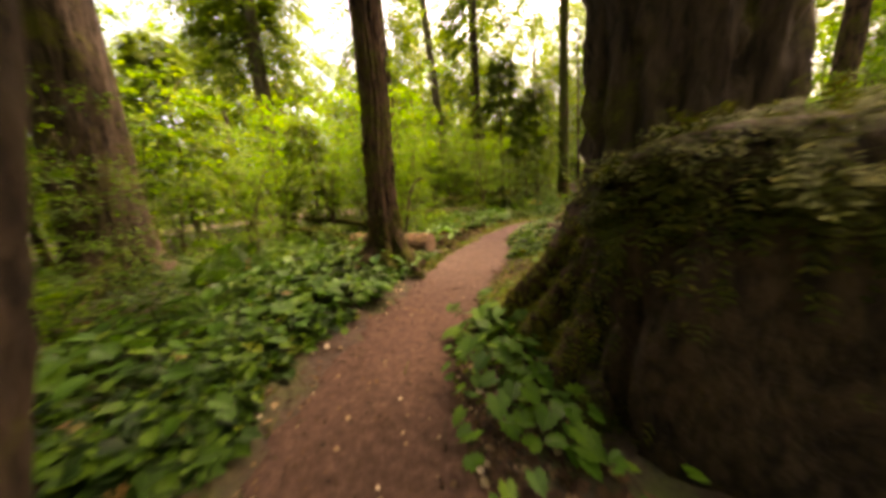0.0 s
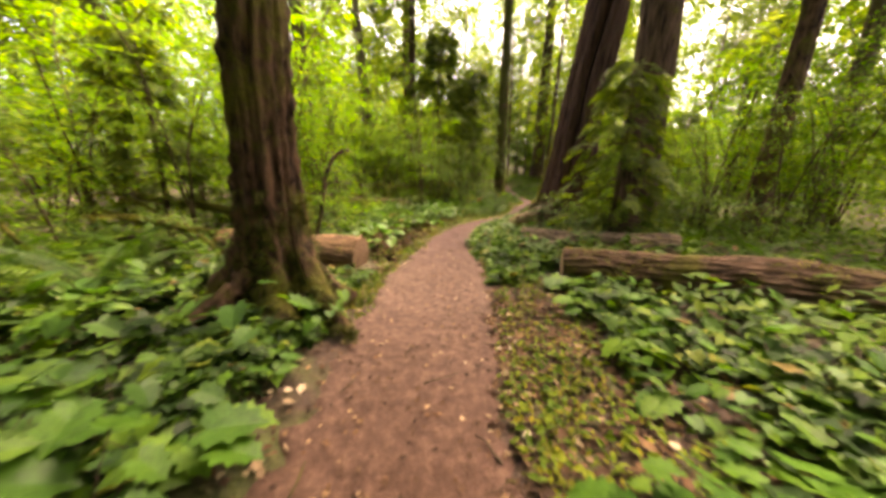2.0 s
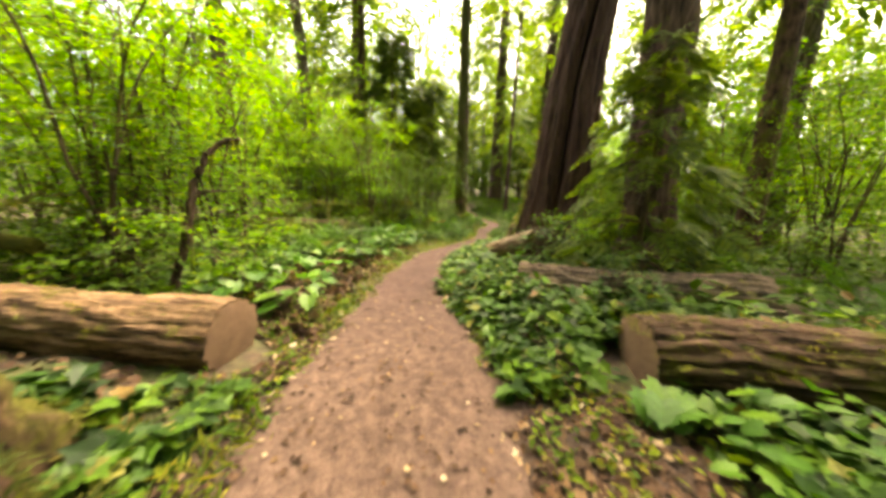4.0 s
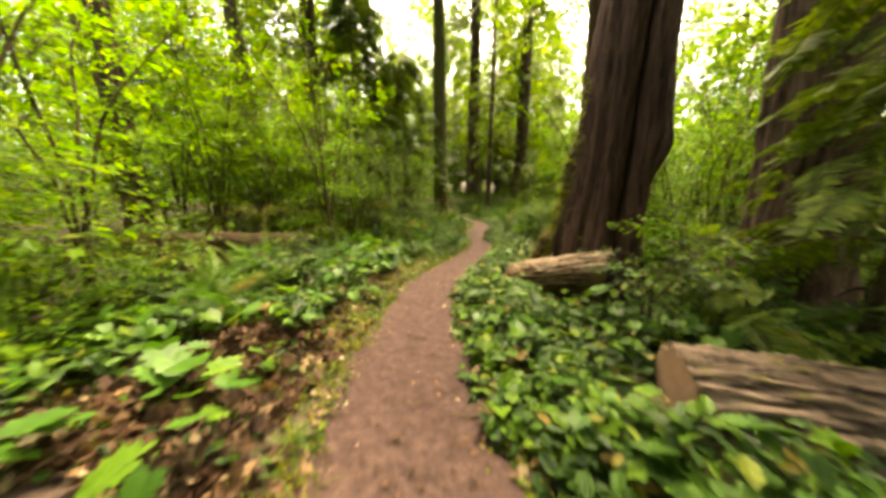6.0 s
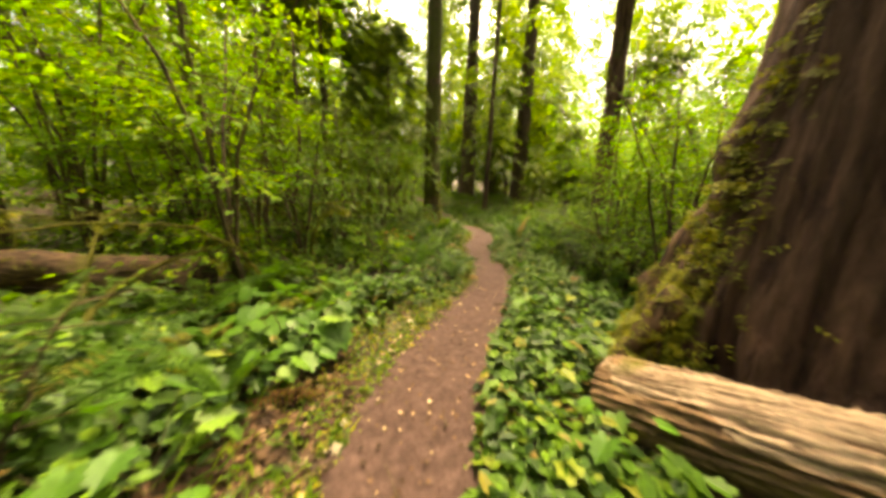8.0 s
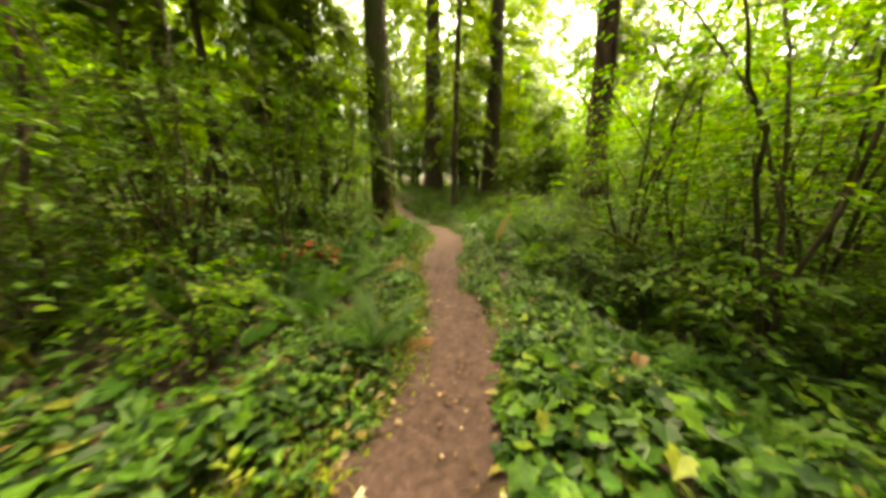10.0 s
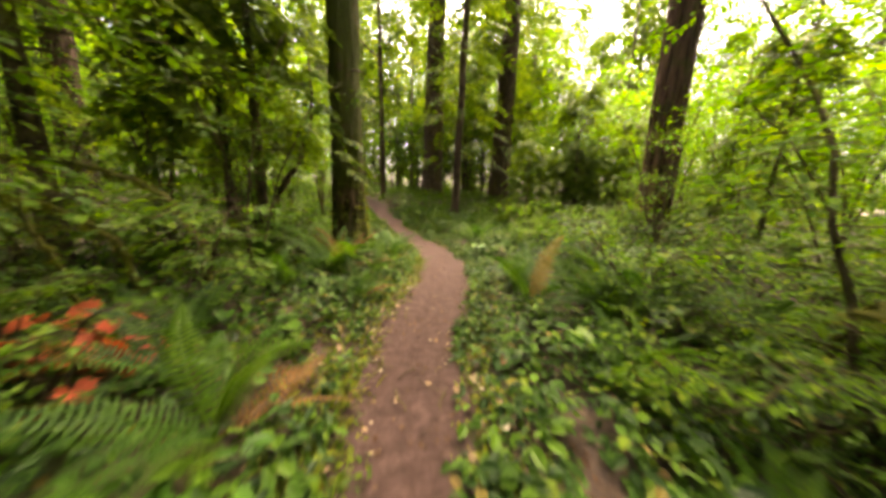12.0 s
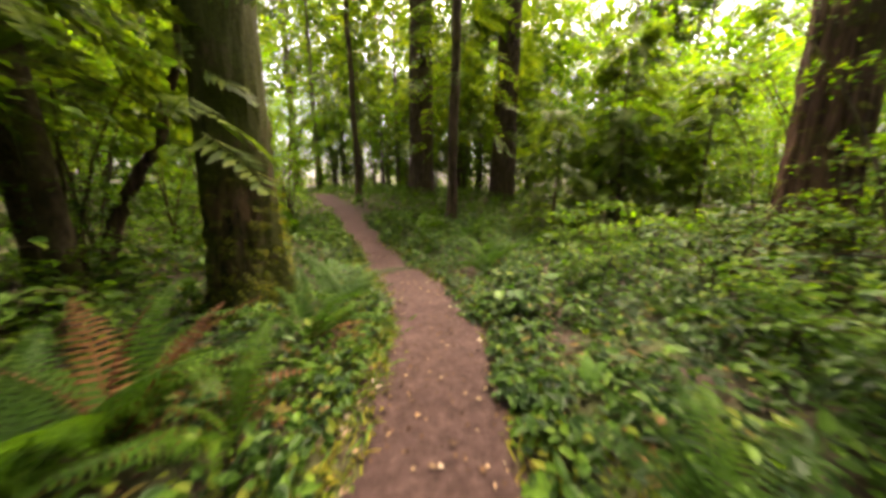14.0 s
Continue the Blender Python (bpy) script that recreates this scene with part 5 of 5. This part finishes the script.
cover("leaf_litter", "pale dead leaves beside the path", 900, (-4, 7), (-1, 24), -0.15, 0.9, MAPLE, 0.065, "litter_pale", 17, 0.03, base=0.03, category="leaf litter", lie=0.3)
BLADE = (np.array([(0, -0.05, 0), (0.5, -0.05, 0.02), (1.0, 0, -0.12), (0.5, 0.05, 0.02), (0, 0.05, 0)]), [(0, 1, 2, 3, 4)])
cover("verge_herbs", "small bright green herbs on the path verge", 4200, (-4, 6), (6.0, 27), 0.0, 0.95, OVAL, 0.05, "herb", 24, 0.12, -1, category="herbs", lie=0.4, power=0.8)
cover("verge_herbs", "small bright green herbs beside the path", 2600, (-2, 7), (6.5, 27), 0.0, 0.8, OVAL, 0.05, "herb", 25, 0.14, 1, category="herbs", lie=0.4, power=0.8)
cover("verge_herbs", "small green weeds among the leaf litter", 1500, (-1.3, 1.6), (1.8, 6.7), 0.05, 1.4, OVAL, 0.055, "herb", 26, 0.10, 1, category="herbs", lie=0.4, power=0.8)
cover("grass_tufts", "short green grass on the path verge", 4500, (-4, 5), (5.5, 27), -0.02, 0.85, BLADE, 0.13, "maple_dark", 23, 0.08, -1, category="grass", lie=0.7, power=0.8)
cover("grass_tufts", "short yellowish grass and moss on the path verge", 4500, (-4, 5), (5.5, 27), -0.02, 0.75, BLADE, 0.12, "yellow", 21, 0.06, -1, category="grass", lie=0.7, power=0.8)
cover("grass_tufts", "short yellowish grass beside the path", 2600, (-2, 6), (6.6, 27), 0.0, 0.6, BLADE, 0.11, "yellow", 22, 0.06, 1, category="grass", lie=0.7, power=0.8)
cover("leaf_litter", "thick brown leaf litter with a few pale leaves beside the path", 4600, (-1.5, 2.0), (1.0, 6.4), -0.12, 1.5, MAPLE, 0.07, "litter", 31, 0.02, 1, base=0.012, category="leaf litter", lie=0.3)
cover("moss_cover", "clumps of moss and small weeds among the litter", 900, (-1.2, 1.5), (2.6, 6.6), 0.10, 1.3, DIAMOND, 0.055, "yellow", 32, 0.07, 1)
cover("leaf_litter", "brown dead leaves among the low plants", 2000, (-4, 3), (8, 17), 0.35, 1.9, OVAL, 0.065, "litter", 33, 0.10, -1, base=0.02, category="leaf litter", lie=0.4)
cover("leaf_litter", "brown leaf litter on bare dark soil between the plants", 4200, (-4.4, -0.6), (6.8, 13.4), 0.1, 2.6, MAPLE, 0.075, "litter", 34, 0.03, -1, base=0.02, category="leaf litter", lie=0.35, bare=True)
cover("leaf_litter", "deep curled brown leaf litter between the plants", 5200, (-4.6, -1.5), (7.6, 11.4), 0.22, 3.2, MAPLE, 0.10, "litter", 35, 0.07, -1, base=0.02, category="leaf litter", lie=0.75, bare=True)
cover("verge_herbs", "thin green weeds in the litter", 420, (-4.0, -1.6), (7.8, 11.2), 0.35, 2.6, OVAL, 0.075, "cover", 36, 0.16, -1, category="herbs", lie=0.5, bare=True)
cover("leaf_litter", "scattered dead leaves trodden into the path", 2600, (-4, 7), (-2, 27), -0.8, 0.2, MAPLE, 0.038, "litter", 10, 0.0, base=0.055, category="leaf litter", lie=0.12)


def far_woods():
    """The dense forest all round, too far off to tell its trees apart."""
    r = np.random.default_rng(77)
    trunks, crowns = [], []
    for k in range(130):
        a, d = r.uniform(0, 2 * np.pi), r.uniform(33, 62)
        x, y = 2 + d * np.sin(a), 14 + d * np.cos(a)
        h, r0 = r.uniform(17, 27), r.uniform(0.2, 0.5)
        z = float(ground_z(x, y))
        ln = r.normal(0, 0.5, 2)
        u = np.linspace(0, 1, 6)
        trunks.append(tube(np.stack([x + ln[0] * u, y + ln[1] * u, z - 0.3 + h * u], -1), r0 * (1 - 0.7 * u), 8))
        lo = r.uniform(3, 11)
        v, f = crown_sprays(h, lo, r.uniform(2.4, 4.2), 60, 2.8, ln, 900 + k, SPRAY_FAR)
        crowns.append((v + [x, y, z], f))
    for k in range(55):
        a, d = radians(r.uniform(-40, 70)), r.uniform(26, 46)
        x, y = 2 + d * np.sin(a), 14 + d * np.cos(a)
        h, z = r.uniform(12, 25), float(ground_z(x, y))
        u = np.linspace(0, 1, 5)
        trunks.append(tube(np.stack([x + 0 * u, y + 0 * u, z - 0.3 + h * u], -1), r.uniform(0.1, 0.22) * (1 - 0.8 * u), 7))
        v, f = crown_sprays(h, r.uniform(1.0, 4.0), r.uniform(2.0, 3.4), 70, 2.3, (0, 0), 1300 + k, SPRAY_FAR)
        crowns.append((v + [x, y, z], f))
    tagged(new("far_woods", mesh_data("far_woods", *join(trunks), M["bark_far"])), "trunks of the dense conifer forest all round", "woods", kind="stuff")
    tagged(new("far_woods", mesh_data("far_woods", *join(crowns), M["needle"], False)), "dark needle crowns of the forest all round", "woods", kind="stuff")
    n = 90000
    a, d = r.uniform(0, 2 * np.pi, n), 15 + 30 * r.random(n) ** 1.3
    x, y = 2 + d * np.sin(a), 14 + d * np.cos(a)
    lump = wave(x, y, 0.35, 3.0) + 0.7 * wave(x, y, 0.9, 1.0)
    z = ground_z(x, y) + (0.2 + 9.0 * np.clip(0.6 + 0.4 * lump, 0.15, 1.2)) * r.random(n) ** 0.8
    keep = (off_trail(x, y)[0] > 3.0) & ~((np.degrees(np.arctan2(x - 3.2, y - 17.5)) > 8) & (np.degrees(np.arctan2(x - 3.2, y - 17.5)) < 40) & (np.hypot(x - 3.2, y - 17.5) < 18))
    pos = np.stack([x, y, z], -1)[keep]
    m = len(pos)
    V, F = scatter(DIAMOND, pos, rots(r.uniform(0, 6.28, m), r.normal(-0.2, 0.3, m), r.normal(0, 0.35, m)), r.uniform(0.2, 0.42, m))
    m = 26000
    a, d = r.uniform(0, 2 * np.pi, m), 36 + 26 * r.random(m)
    x, y = 2 + d * np.sin(a), 14 + d * np.cos(a)
    lump = wave(x, y, 0.16, 2.0) + 0.6 * wave(x, y, 0.5, 5.0)
    z = ground_z(x, y) + 1 + 36 * np.clip(0.7 + 0.34 * lump, 0.2, 1.1) * r.random(m)
    V2, F2 = scatter(SPRAY_FAR, np.stack([x, y, z], -1), rots(r.uniform(0, 6.28, m), r.normal(-0.35, 0.3, m), r.normal(0, 0.4, m)), r.uniform(1.2, 2.6, m))
    tagged(new("far_canopy", mesh_data("far_canopy", V2, F2, M["far"], False)), "light green canopy of the forest far behind the thicket", "woods", kind="stuff")
    tagged(new("far_thicket", mesh_data("far_thicket", V, F, M["far"], False)), "bright green thicket of leaves deeper in the forest", "thicket", kind="stuff")


far_woods()


def twigs_on_ground():
    r = np.random.default_rng(91)
    out = []
    while len(out) < 420:
        x, y = r.uniform(-4, 7), r.uniform(-1, 26)
        d = off_trail(x, y)[0]
        if d < -0.6 or d > 0.7 or r.random() > (0.15 if d < -0.1 else 0.9):
            continue
        a, L = r.uniform(0, 6.28), r.uniform(0.06, 0.32)
        u = np.linspace(0, 1, 4)
        px_, py_ = x + np.cos(a) * L * u + r.normal(0, 0.01, 4), y + np.sin(a) * L * u + r.normal(0, 0.01, 4)
        z = np.maximum(ground_z(px_, py_), rise(py_)) + 0.012 + r.uniform(0, 0.015)
        out.append(tube(np.stack([px_, py_, z], -1), np.linspace(0.006, 0.003, 4) * r.uniform(0.6, 1.5), 5))
    tagged(new("fallen_twigs", mesh_data("fallen_twigs", *join(out), M["twig"])), "small broken twigs scattered along the path", "twigs", kind="stuff")


twigs_on_ground()
